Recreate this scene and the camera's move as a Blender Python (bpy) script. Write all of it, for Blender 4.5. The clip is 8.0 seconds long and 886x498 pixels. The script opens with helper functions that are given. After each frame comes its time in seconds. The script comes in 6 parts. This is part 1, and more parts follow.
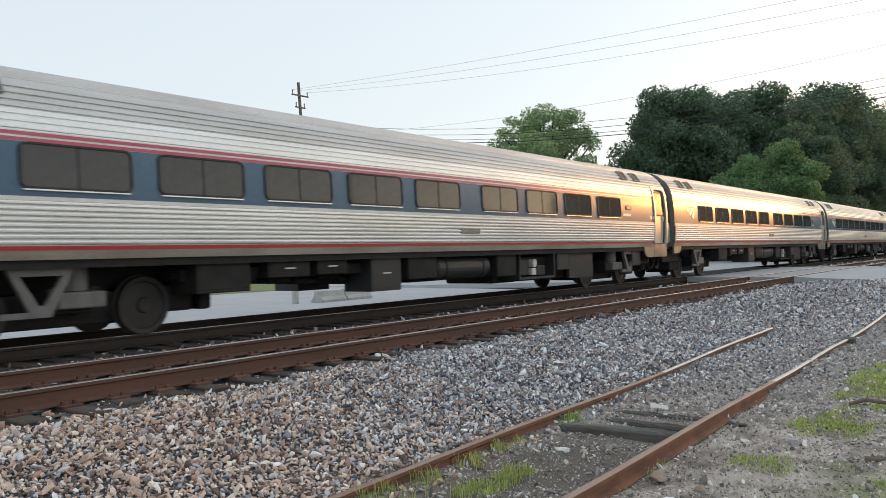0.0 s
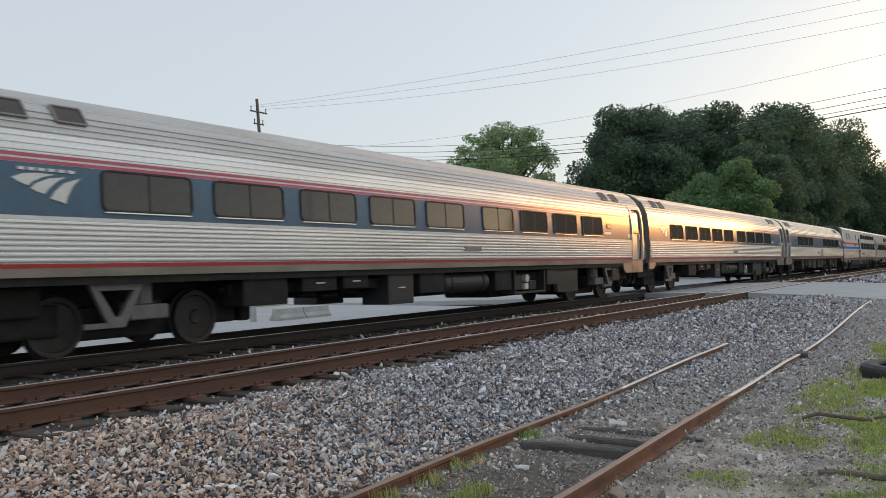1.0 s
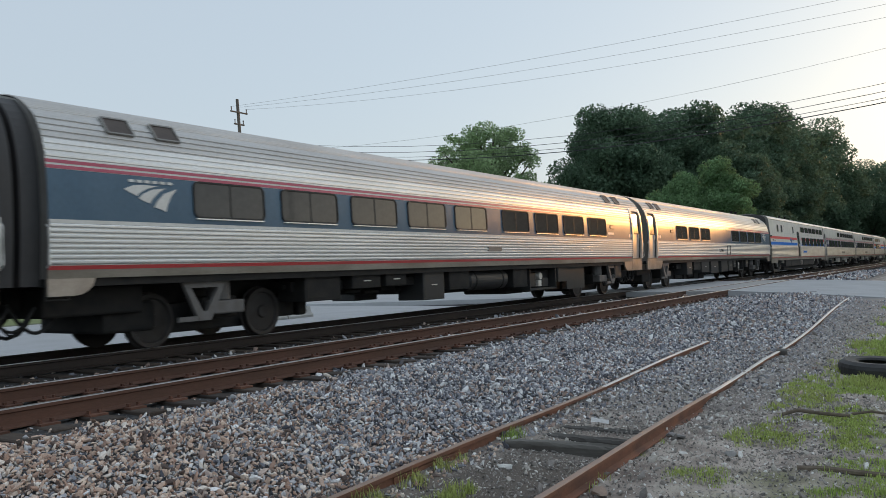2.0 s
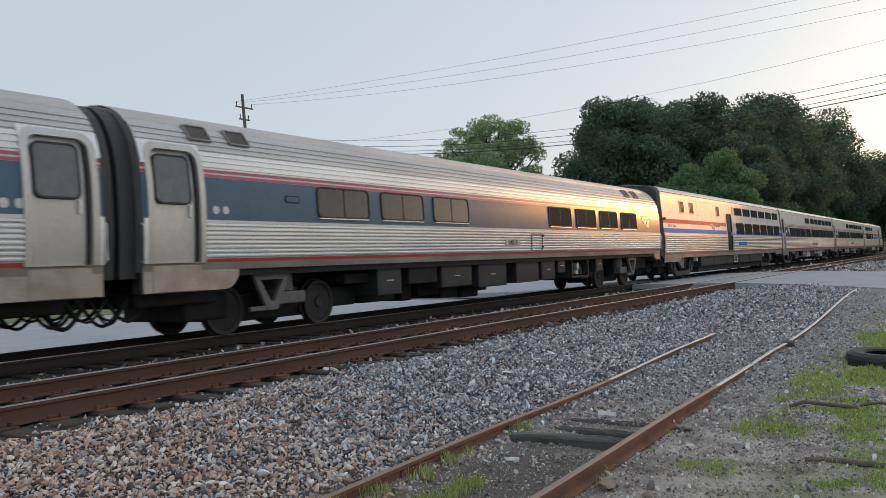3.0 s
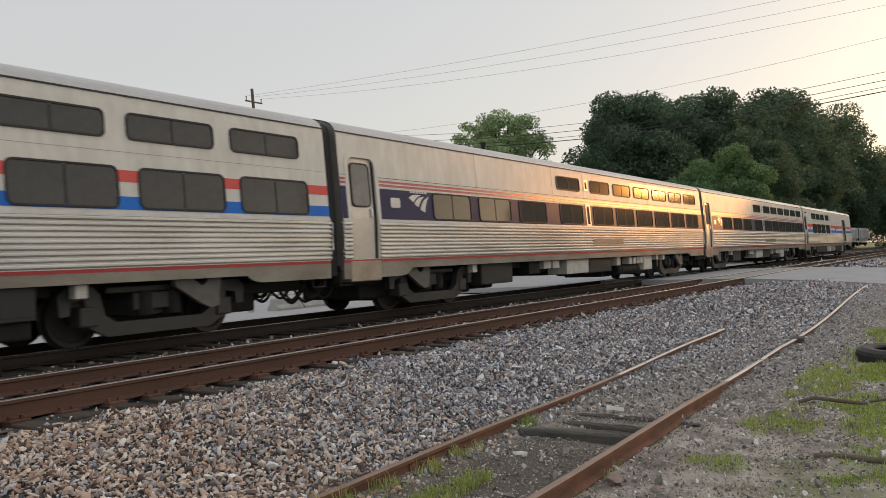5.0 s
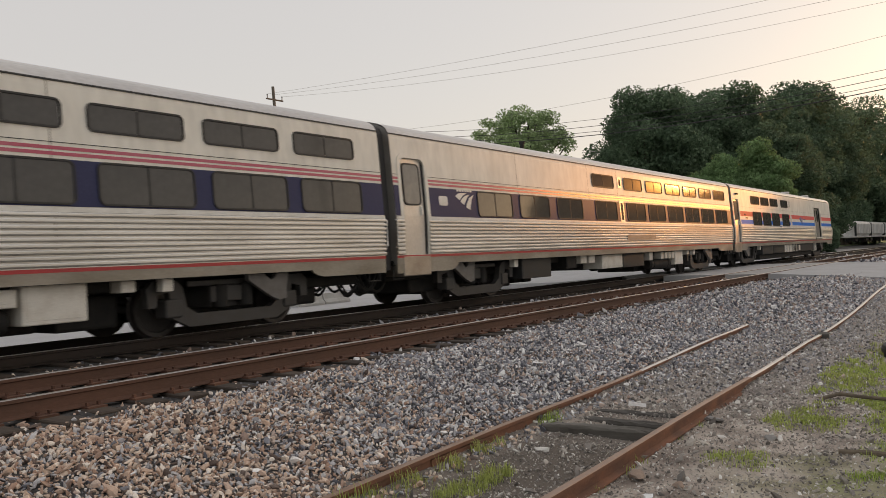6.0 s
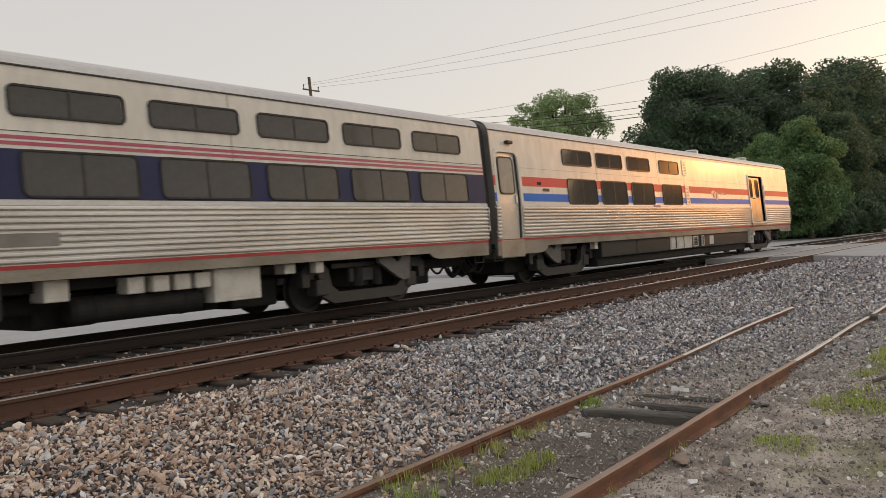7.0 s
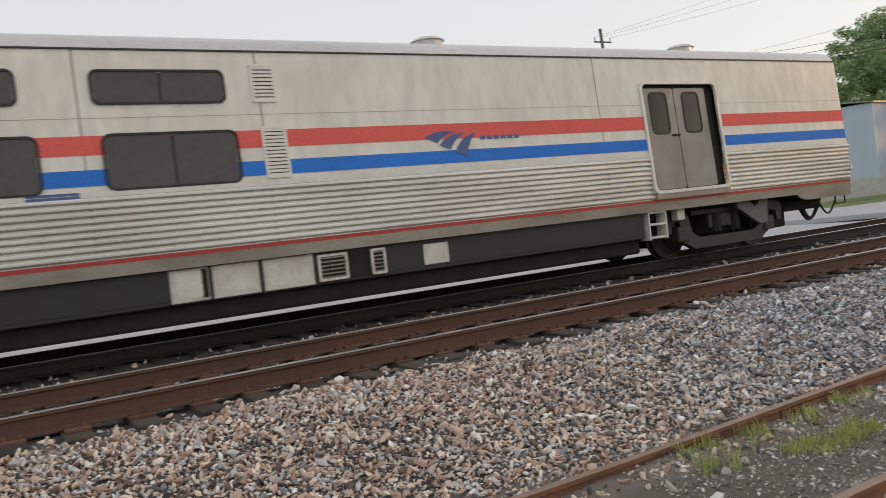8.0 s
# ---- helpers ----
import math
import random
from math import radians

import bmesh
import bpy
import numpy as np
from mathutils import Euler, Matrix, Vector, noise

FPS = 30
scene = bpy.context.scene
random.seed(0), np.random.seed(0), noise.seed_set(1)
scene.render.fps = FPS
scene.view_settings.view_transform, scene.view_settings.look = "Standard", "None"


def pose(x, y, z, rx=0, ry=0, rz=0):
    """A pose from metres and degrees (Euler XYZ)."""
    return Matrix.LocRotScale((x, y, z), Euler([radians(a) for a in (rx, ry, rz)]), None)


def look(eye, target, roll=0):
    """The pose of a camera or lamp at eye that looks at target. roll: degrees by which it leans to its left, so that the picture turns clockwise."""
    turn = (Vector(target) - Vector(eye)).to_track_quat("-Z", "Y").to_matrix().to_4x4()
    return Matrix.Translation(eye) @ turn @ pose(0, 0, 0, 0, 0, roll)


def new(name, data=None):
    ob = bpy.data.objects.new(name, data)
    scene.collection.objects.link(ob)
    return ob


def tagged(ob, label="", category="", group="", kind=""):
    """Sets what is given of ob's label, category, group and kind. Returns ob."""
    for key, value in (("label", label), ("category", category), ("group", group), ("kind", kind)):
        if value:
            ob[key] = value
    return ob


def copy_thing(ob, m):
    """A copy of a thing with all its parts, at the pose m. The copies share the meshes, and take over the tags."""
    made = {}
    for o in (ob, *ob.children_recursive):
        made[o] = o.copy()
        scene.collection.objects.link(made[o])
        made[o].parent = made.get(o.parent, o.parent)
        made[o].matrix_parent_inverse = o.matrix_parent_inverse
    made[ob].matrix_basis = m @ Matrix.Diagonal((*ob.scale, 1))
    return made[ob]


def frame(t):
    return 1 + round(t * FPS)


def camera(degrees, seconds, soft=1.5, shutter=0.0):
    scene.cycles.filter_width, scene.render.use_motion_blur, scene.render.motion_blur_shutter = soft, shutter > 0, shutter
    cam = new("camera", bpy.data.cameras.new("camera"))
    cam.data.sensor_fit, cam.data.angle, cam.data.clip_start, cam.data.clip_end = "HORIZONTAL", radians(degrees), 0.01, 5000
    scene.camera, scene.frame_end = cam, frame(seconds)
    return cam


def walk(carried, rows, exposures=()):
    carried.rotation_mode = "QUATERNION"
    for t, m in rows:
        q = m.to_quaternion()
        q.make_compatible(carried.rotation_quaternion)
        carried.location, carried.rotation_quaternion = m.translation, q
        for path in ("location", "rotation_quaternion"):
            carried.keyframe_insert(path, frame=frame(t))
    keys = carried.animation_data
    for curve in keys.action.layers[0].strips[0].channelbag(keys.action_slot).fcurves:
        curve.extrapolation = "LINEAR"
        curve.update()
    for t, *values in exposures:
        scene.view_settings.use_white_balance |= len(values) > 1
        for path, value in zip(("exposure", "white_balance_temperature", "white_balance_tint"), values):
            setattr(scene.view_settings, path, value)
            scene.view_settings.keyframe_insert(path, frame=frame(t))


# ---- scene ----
# World: x along the railway (the train runs towards -x), y away from the camera, z = 0 on the rail heads.
VIEW = [  # seconds, place of the eye, heading from +x towards +y, pitch, lean to the right
    (0.0, -0.037, -0.002, 1.155, 36.20, 0.31, 1.42), (0.5, -0.037, -0.010, 1.155, 34.47, 0.95, 1.52), (1.0, -0.020, 0.000, 1.160, 33.38, 1.42, 1.58),
    (1.5, -0.019, -0.001, 1.159, 32.21, 1.55, 1.73), (3.0, -0.021, -0.005, 1.161, 32.57, 0.96, 2.29), (3.5, -0.030, -0.014, 1.157, 32.83, 0.76, 2.34),
    (4.0, -0.029, -0.018, 1.160, 32.77, 0.59, 2.29), (5.5, -0.035, -0.011, 1.156, 33.77, 0.60, 2.12), (6.0, -0.047, -0.018, 1.155, 34.65, 0.43, 2.32),
    (6.5, -0.043, -0.019, 1.154, 35.92, 0.10, 2.64), (7.0, -0.037, -0.012, 1.152, 37.35, -0.34, 3.27), (7.5, -0.007, -0.015, 1.150, 40.84, -0.86, 4.11),
    (7.7, 0.059, -0.010, 1.145, 46.67, -1.31, 4.88), (7.8, 0.100, -0.015, 1.147, 50.31, -1.53, 5.33), (8.0, 0.157, -0.023, 1.155, 58.36, -1.64, 6.35)]


def heading(yaw, pitch):
    a, b = radians(yaw), radians(pitch)
    return Vector((math.cos(a) * math.cos(b), math.sin(a) * math.cos(b), math.sin(b)))


cam = camera(56.64, 8.0, soft=0.5, shutter=0.08)
walk(cam, [(t, look((x, y, z), Vector((x, y, z)) + 10 * heading(yaw, pitch), -lean)) for t, x, y, z, yaw, pitch, lean in VIEW],
     exposures=[(0.0, 0.54, 6800, 10), (0.5, 0.42, 7300, 14), (1.0, 0.22, 6700, 11), (1.5, 0.08, 6050, 8), (2.8, 0.1, 6750, 11), (3.0, 0.1, 6500, 12), (3.5, 0.06, 5900, 8), (4.0, 0.09, 5850, 8), (5.3, 0.15, 7900, 17), (6.0, 0.15, 8000, 18), (7.0, 0.2, 8150, 18), (7.6, 0.3, 8400, 18), (8.0, 0.45, 7500, 15)])

# ---- light ----
SUN_AZ, SUN_EL = -16.8, 7.0  # from +x towards +y, above the horizon
world = bpy.data.worlds.new("evening_sky")
scene.world = world
world.use_nodes = True
wn = world.node_tree
sky = wn.nodes.new("ShaderNodeTexSky")
sky.sky_type, sky.sun_disc = "NISHITA", False
sky.sun_elevation, sky.sun_rotation = radians(SUN_EL), radians(90 - SUN_AZ)
sky.air_density, sky.dust_density, sky.ozone_density = 1.0, 2.6, 1.5
veil, both_skies = wn.nodes.new("ShaderNodeBackground"), wn.nodes.new("ShaderNodeAddShader")  # a thin even haze over the clear sky
wn.links.new(sky.outputs[0], wn.nodes["Background"].inputs[0])
wn.nodes["Background"].inputs[1].default_value = 0.054
veil.inputs[0].default_value, veil.inputs[1].default_value = (0.445, 0.495, 0.55, 1), 1.0
wn.links.new(wn.nodes["Background"].outputs[0], both_skies.inputs[0])
wn.links.new(veil.outputs[0], both_skies.inputs[1])
wn.links.new(both_skies.outputs[0], wn.nodes["World Output"].inputs["Surface"])
sun = new("sun", bpy.data.lights.new("sun", "SUN"))
sun.data.energy, sun.data.angle, sun.data.color = 1.1, radians(1.0), (1.0, 0.43, 0.11)
sun.matrix_world = look(100 * heading(SUN_AZ, SUN_EL), (0, 0, 0))


# ---- materials ----
def material(name, base, rough=0.6, metal=0.0, spots=None, amount=0.5, scale=3.0, grain=60.0, bump=0.1, per="", spread=0.0,
             stretch=(1, 1, 1), spec=0.5, coat=0.0, coat_rough=0.2):
    """A surface with stains at one scale, grain at another, fine relief, and a spread of tone from piece to piece."""
    m = bpy.data.materials.new(name)
    m.use_nodes = True
    n, k = m.node_tree.nodes, m.node_tree.links
    p = n["Principled BSDF"]
    p.inputs["Roughness"].default_value, p.inputs["Metallic"].default_value = rough, metal
    p.inputs["Specular IOR Level"].default_value, p.inputs["Coat Weight"].default_value = spec, coat
    p.inputs["Coat Roughness"].default_value = coat_rough
    at, mp = n.new("ShaderNodeTexCoord"), n.new("ShaderNodeMapping")
    mp.inputs["Scale"].default_value = stretch
    k.new(at.outputs["Object"], mp.inputs["Vector"])
    big, fine = n.new("ShaderNodeTexNoise"), n.new("ShaderNodeTexNoise")
    for tex, size, detail in ((big, scale, 6), (fine, grain, 3)):
        tex.inputs["Scale"].default_value, tex.inputs["Detail"].default_value = size, detail
        k.new(mp.outputs[0], tex.inputs["Vector"])
    ramp = n.new("ShaderNodeValToRGB")
    ramp.color_ramp.elements[0].position, ramp.color_ramp.elements[1].position = 0.38, 0.66
    k.new(big.outputs["Fac"], ramp.inputs[0])
    mix = n.new("ShaderNodeMix")
    mix.data_type = "RGBA"
    mix.inputs["A"].default_value = (*base, 1)
    mix.inputs["B"].default_value = (*(spots or [c * 0.6 for c in base]), 1)
    fac = n.new("ShaderNodeMath")
    fac.operation, fac.inputs[1].default_value = "MULTIPLY", amount
    k.new(ramp.outputs[0], fac.inputs[0])
    k.new(fac.outputs[0], mix.inputs["Factor"])
    tone = n.new("ShaderNodeHueSaturation")
    k.new(mix.outputs["Result"], tone.inputs["Color"])
    value = n.new("ShaderNodeMapRange")
    value.inputs["To Min"].default_value, value.inputs["To Max"].default_value = 0.8, 1.2
    k.new(fine.outputs["Fac"], value.inputs["Value"])
    if per:
        geo = n.new("ShaderNodeNewGeometry" if per == "island" else "ShaderNodeObjectInfo")
        vary, total = n.new("ShaderNodeMapRange"), n.new("ShaderNodeMath")
        vary.inputs["To Min"].default_value, vary.inputs["To Max"].default_value = 1 - spread, 1 + spread
        k.new(geo.outputs["Random Per Island" if per == "island" else "Random"], vary.inputs["Value"])
        total.operation = "MULTIPLY"
        k.new(vary.outputs[0], total.inputs[0])
        k.new(value.outputs[0], total.inputs[1])
        k.new(total.outputs[0], tone.inputs["Value"])
    else:
        k.new(value.outputs[0], tone.inputs["Value"])
    k.new(tone.outputs[0], p.inputs["Base Color"])
    if bump:
        b = n.new("ShaderNodeBump")
        b.inputs["Strength"].default_value, b.inputs["Distance"].default_value = bump, 0.01
        k.new(fine.outputs["Fac"], b.inputs["Height"])
        k.new(b.outputs[0], p.inputs["Normal"])
    return m


def stone_material(name, stops, grain=90.0, rough=0.85):
    """Broken stone whose colour differs from stone to stone."""
    m = material(name, (0.3, 0.3, 0.3), rough, amount=0.25, scale=14, grain=grain, bump=0.35)
    n, k = m.node_tree.nodes, m.node_tree.links
    geo, ramp = n.new("ShaderNodeNewGeometry"), n.new("ShaderNodeValToRGB")
    ramp.color_ramp.interpolation = "CONSTANT"
    while len(ramp.color_ramp.elements) < len(stops):
        ramp.color_ramp.elements.new(0.5)
    for e, (at, col) in zip(ramp.color_ramp.elements, stops):
        e.position, e.color = at, (*col, 1)
    k.new(geo.outputs["Random Per Island"], ramp.inputs[0])
    mix = next(x for x in n if x.bl_idname == "ShaderNodeMix")
    k.new(ramp.outputs[0], mix.inputs["A"])
    mix.inputs["B"].default_value = (0.2, 0.17, 0.15, 1)
    return m


def leaf_material(name, base, other):
    m = material(name, base, 0.6, spots=other, amount=0.9, scale=0.35, grain=4, bump=0, per="island", spread=0.35, spec=0.3)
    n, k = m.node_tree.nodes, m.node_tree.links
    p, out = n["Principled BSDF"], n["Material Output"]
    tr, mix = n.new("ShaderNodeBsdfTranslucent"), n.new("ShaderNodeMixShader")
    tone = next(x for x in n if x.bl_idname == "ShaderNodeHueSaturation")
    k.new(tone.outputs[0], tr.inputs["Color"])
    mix.inputs[0].default_value = 0.42
    k.new(p.outputs[0], mix.inputs[1])
    k.new(tr.outputs[0], mix.inputs[2])
    k.new(mix.outputs[0], out.inputs["Surface"])
    return m


STEEL = material("stainless_steel", (0.86, 0.86, 0.84), 0.32, 0.5, spots=(0.70, 0.68, 0.64), amount=0.6, scale=1.2, grain=40, bump=0.04, stretch=(0.3, 1, 2))
ROOF_STEEL = material("weathered_roof_steel", (0.63, 0.62, 0.60), 0.42, 0.55, spots=(0.47, 0.455, 0.43), amount=0.6, scale=1.2, grain=40, bump=0.04, stretch=(0.3, 1, 2))
DOOR_STEEL = material("brushed_door_steel", (0.62, 0.60, 0.57), 0.42, 0.6, spots=(0.50, 0.46, 0.40), amount=0.6, scale=1.6, grain=40, bump=0.04, stretch=(1, 1, 0.4))
FLUTE = material("dull_fluted_steel", (0.75, 0.74, 0.71), 0.34, 0.6, spots=(0.46, 0.435, 0.39), amount=0.6, scale=1.2, grain=40, bump=0.04, stretch=(0.3, 1, 2))
STEEL_DULL = material("dull_door_steel", (0.29, 0.285, 0.27), 0.5, 0.4, spots=(0.2, 0.185, 0.16), amount=0.6, scale=2, grain=50, bump=0.05)
STEP_STEEL = material("grimy_step_steel", (0.44, 0.39, 0.34), 0.38, 0.65, spots=(0.28, 0.235, 0.19), amount=0.7, scale=2.2, grain=30, bump=0.06)
SILL = material("sill_steel", (0.36, 0.33, 0.28), 0.55, 0.3, spots=(0.2, 0.17, 0.13), amount=0.7, scale=2, grain=30, bump=0.08, stretch=(0.4, 1, 1))
BLUE = material("faded_blue_paint", (0.075, 0.14, 0.205), 0.45, 0.0, spots=(0.10, 0.17, 0.235), amount=0.7, scale=1.3, grain=30, bump=0.03, stretch=(1, 1, 0.4), spec=0.3, coat=0.18, coat_rough=0.22)
NAVY = material("dark_blue_paint", (0.040, 0.045, 0.105), 0.5, spots=(0.05, 0.055, 0.115), amount=0.5, scale=1.5, grain=30, bump=0.03, spec=0.15, coat=0.03, coat_rough=0.1)
RED = material("red_stripe_paint", (0.52, 0.045, 0.05), 0.35, spots=(0.4, 0.05, 0.05), amount=0.5, scale=2, grain=30, bump=0.02)
PINK = material("faded_red_stripe_paint", (0.50, 0.08, 0.13), 0.35, spots=(0.52, 0.16, 0.2), amount=0.5, scale=2, grain=30, bump=0.02)
BRIGHT_RED = material("bright_red_stripe_paint", (0.86, 0.155, 0.135), 0.62, spots=(0.74, 0.13, 0.115), amount=0.5, scale=1, grain=30, bump=0.02, spec=0.12, coat=0.02, coat_rough=0.1)
BRIGHT_BLUE = material("bright_blue_stripe_paint", (0.03, 0.22, 0.74), 0.62, spots=(0.035, 0.17, 0.58), amount=0.5, scale=1, grain=30, bump=0.02, spec=0.12, coat=0.02, coat_rough=0.1)
WHITE = material("silver_white_paint", (0.80, 0.775, 0.70), 0.52, 0.0, spots=(0.70, 0.665, 0.585), amount=0.5, scale=1.2, grain=5, bump=0.015, stretch=(1.2, 1, 0.4), spec=0.5, coat=0.03, coat_rough=0.14)
ROOF_GREY = material("grey_roof_paint", (0.64, 0.63, 0.61), 0.36, 0.4, spots=(0.48, 0.47, 0.47), amount=0.5, scale=1.2, grain=25, bump=0.03, stretch=(0.3, 1, 1))
EMBLEM = material("slate_blue_emblem_paint", (0.07, 0.115, 0.30), 0.5, spots=(0.09, 0.13, 0.28), amount=0.5, scale=3, grain=30, bump=0.02)
DARK_GLASS = material("dark_door_glass", (0.022, 0.022, 0.021), 0.07, spots=(0.035, 0.033, 0.03), amount=0.5, scale=3, grain=9, bump=0.0, spec=0.4)
LINE_WHITE = material("white_line_paint", (0.78, 0.77, 0.73), 0.35, spots=(0.6, 0.57, 0.5), amount=0.5, scale=3, grain=30, bump=0.02)
RUBBER = material("black_rubber", (0.018, 0.018, 0.018), 0.6, spots=(0.05, 0.048, 0.045), amount=0.5, scale=5, grain=50, bump=0.1)
# base colour raised to paint some reflected sky into the tinted panes
GLASS = material("tinted_window_glass", (0.075, 0.071, 0.066), 0.06, 0.0, spots=(0.10, 0.094, 0.084), amount=0.6, scale=1.5, grain=9, bump=0.0, spec=0.36)
HATCH = material("dusty_hatch_cover", (0.11, 0.09, 0.08), 0.6, 0.2, spots=(0.06, 0.05, 0.045), amount=0.6, scale=4, grain=40, bump=0.1)
# the sky's reflection is put into the pale colour of these panes
DOOR_GLASS = material("sky_paled_door_glass", (0.15, 0.155, 0.155), 0.08, spots=(0.20, 0.20, 0.19), amount=0.6, scale=3, grain=9, bump=0.0)
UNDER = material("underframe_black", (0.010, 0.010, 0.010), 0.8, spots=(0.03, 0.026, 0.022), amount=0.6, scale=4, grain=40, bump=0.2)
BOX_DARK = material("dark_grey_equipment_paint", (0.029, 0.031, 0.033), 0.55, spots=(0.03, 0.028, 0.025), amount=0.6, scale=3, grain=40, bump=0.08)
BOX_PALE = material("pale_equipment_paint", (0.74, 0.72, 0.66), 0.5, spots=(0.52, 0.47, 0.4), amount=0.6, scale=4, grain=40, bump=0.06)
BOGIE = material("bogie_grey_paint", (0.058, 0.057, 0.056), 0.6, spots=(0.05, 0.045, 0.04), amount=0.7, scale=4, grain=50, bump=0.15)
WHEEL = material("wheel_steel", (0.05, 0.046, 0.043), 0.6, 0.3, spots=(0.04, 0.03, 0.025), amount=0.6, scale=6, grain=50, bump=0.1)
RAIL = material("rusty_rail_web", (0.135, 0.066, 0.044), 0.75, 0.15, spots=(0.085, 0.048, 0.034), amount=0.7, scale=1.6, grain=50, bump=0.25, stretch=(0.3, 1, 1))
RAIL_TOP = material("worn_rail_head", (0.55, 0.53, 0.51), 0.28, 0.85, spots=(0.32, 0.28, 0.25), amount=0.5, scale=4, grain=60, bump=0.03, stretch=(0.2, 3, 1))
DARK_RAIL = material("near_black_rail_web", (0.03, 0.022, 0.018), 0.8, 0.1, spots=(0.05, 0.034, 0.026), amount=0.6, scale=2, grain=50, bump=0.2, stretch=(0.3, 1, 1))
SHINY_RAIL = material("polished_and_glint_rail_head", (0.66, 0.65, 0.64), 0.34, 0.7, spots=(0.55, 0.54, 0.53), amount=0.5, scale=4, grain=60, bump=0.02, stretch=(0.1, 4, 1))
RUST = material("orange_rusty_rail", (0.25, 0.108, 0.062), 0.8, 0.05, spots=(0.12, 0.062, 0.045), amount=0.8, scale=5, grain=60, bump=0.35, stretch=(0.5, 1, 1))
RUST_TOP = material("dull_rusty_rail_head", (0.33, 0.225, 0.17), 0.42, 0.35, spots=(0.27, 0.16, 0.11), amount=0.7, scale=4, grain=60, bump=0.1, stretch=(0.3, 1, 1))
PLATE = material("rusty_tie_plate", (0.15, 0.07, 0.045), 0.8, 0.1, spots=(0.1, 0.05, 0.035), amount=0.7, scale=9, grain=60, bump=0.3, per="object", spread=0.3)
TIE = material("creosoted_tie", (0.045, 0.033, 0.026), 0.85, spots=(0.09, 0.07, 0.055), amount=0.6, scale=5, grain=40, bump=0.4, stretch=(1, 0.15, 1), per="object", spread=0.4)
PALE_TIE = material("pale_split_plank", (0.20, 0.19, 0.17), 0.95, spots=(0.07, 0.063, 0.055), amount=0.9, scale=6, grain=40, bump=0.4, stretch=(1, 0.1, 1))
OLD_TIE = material("weathered_grey_tie", (0.09, 0.085, 0.078), 0.95, spots=(0.045, 0.04, 0.035), amount=0.8, scale=6, grain=50, bump=0.4, stretch=(1, 0.12, 1), per="object", spread=0.35)
BALLAST = stone_material("grey_ballast_stone", [(0.0, (0.085, 0.09, 0.11)), (0.15, (0.26, 0.27, 0.305)), (0.38, (0.48, 0.48, 0.51)), (0.58, (0.72, 0.71, 0.71)), (0.71, (0.62, 0.49, 0.42)), (0.81, (0.36, 0.26, 0.215)), (0.89, (0.95, 0.94, 0.93))])
TAN_BALLAST = stone_material("tan_ballast_stone", [(0.0, (0.14, 0.10, 0.085)), (0.14, (0.46, 0.30, 0.225)), (0.34, (0.68, 0.49, 0.38)), (0.56, (0.86, 0.68, 0.55)), (0.74, (0.58, 0.57, 0.58)), (0.86, (0.95, 0.85, 0.75))])
PEBBLE = stone_material("dusty_pebble", [(0.0, (0.14, 0.13, 0.12)), (0.18, (0.30, 0.275, 0.25)), (0.58, (0.50, 0.46, 0.41)), (0.86, (0.80, 0.78, 0.74))])
ROAD = material("pale_worn_asphalt", (0.45, 0.455, 0.465), 0.85, spots=(0.34, 0.34, 0.34), amount=0.5, scale=0.7, grain=40, bump=0.2)
PANEL = material("concrete_crossing_panel", (0.42, 0.415, 0.41), 0.85, spots=(0.3, 0.29, 0.28), amount=0.5, scale=1.5, grain=40, bump=0.2, per="object", spread=0.12)
CONCRETE = material("pale_concrete", (0.5, 0.5, 0.48), 0.85, spots=(0.35, 0.34, 0.31), amount=0.6, scale=3, grain=40, bump=0.2)
SHED = material("blue_grey_sheet_metal", (0.46, 0.56, 0.66), 0.6, 0.0, spots=(0.40, 0.49, 0.58), amount=0.5, scale=0.6, grain=12, bump=0.03)
SHED_ROOF = material("green_grey_roof_sheet", (0.25, 0.3, 0.28), 0.5, 0.2, spots=(0.2, 0.24, 0.23), amount=0.5, scale=0.6, grain=12, bump=0.03)
FREIGHT = material("grey_freight_paint", (0.72, 0.73, 0.72), 0.5, spots=(0.45, 0.43, 0.4), amount=0.6, scale=0.8, grain=12, bump=0.05, stretch=(1, 1, 0.3))
POLE = material("weathered_pole_wood", (0.17, 0.145, 0.12), 0.9, spots=(0.07, 0.055, 0.045), amount=0.6, scale=2, grain=20, bump=0.3, stretch=(2, 2, 0.2))
WIRE = material("dark_cable", (0.03, 0.03, 0.032), 0.6, bump=0)
BARK = material("grey_brown_bark", (0.10, 0.08, 0.06), 0.95, spots=(0.05, 0.04, 0.03), amount=0.7, scale=3, grain=20, bump=0.5, stretch=(2, 2, 0.4))
LEAF_LIGHT = leaf_material("fresh_leaf", (0.36, 0.47, 0.25), (0.27, 0.38, 0.18))
LEAF_DARK = leaf_material("dark_leaf", (0.14, 0.215, 0.13), (0.085, 0.145, 0.09))
LEAF_BUSH = leaf_material("mid_green_leaf", (0.20, 0.325, 0.15), (0.15, 0.255, 0.11))
GRASS = leaf_material("grass_blade", (0.36, 0.50, 0.12), (0.48, 0.50, 0.19))
FAIRING = material("dark_gangway_rubber", (0.04, 0.04, 0.042), 0.55, spots=(0.065, 0.06, 0.058), amount=0.7, scale=2.5, grain=30, bump=0.08, stretch=(1, 1, 0.3))
STRUT = material("grey_bracket_paint", (0.17, 0.165, 0.16), 0.55, spots=(0.12, 0.11, 0.1), amount=0.7, scale=5, grain=40, bump=0.1)
PAPER = material("white_paper", (0.88, 0.88, 0.88), 0.7, spots=(0.6, 0.58, 0.55), amount=0.4, scale=20, bump=0.05)
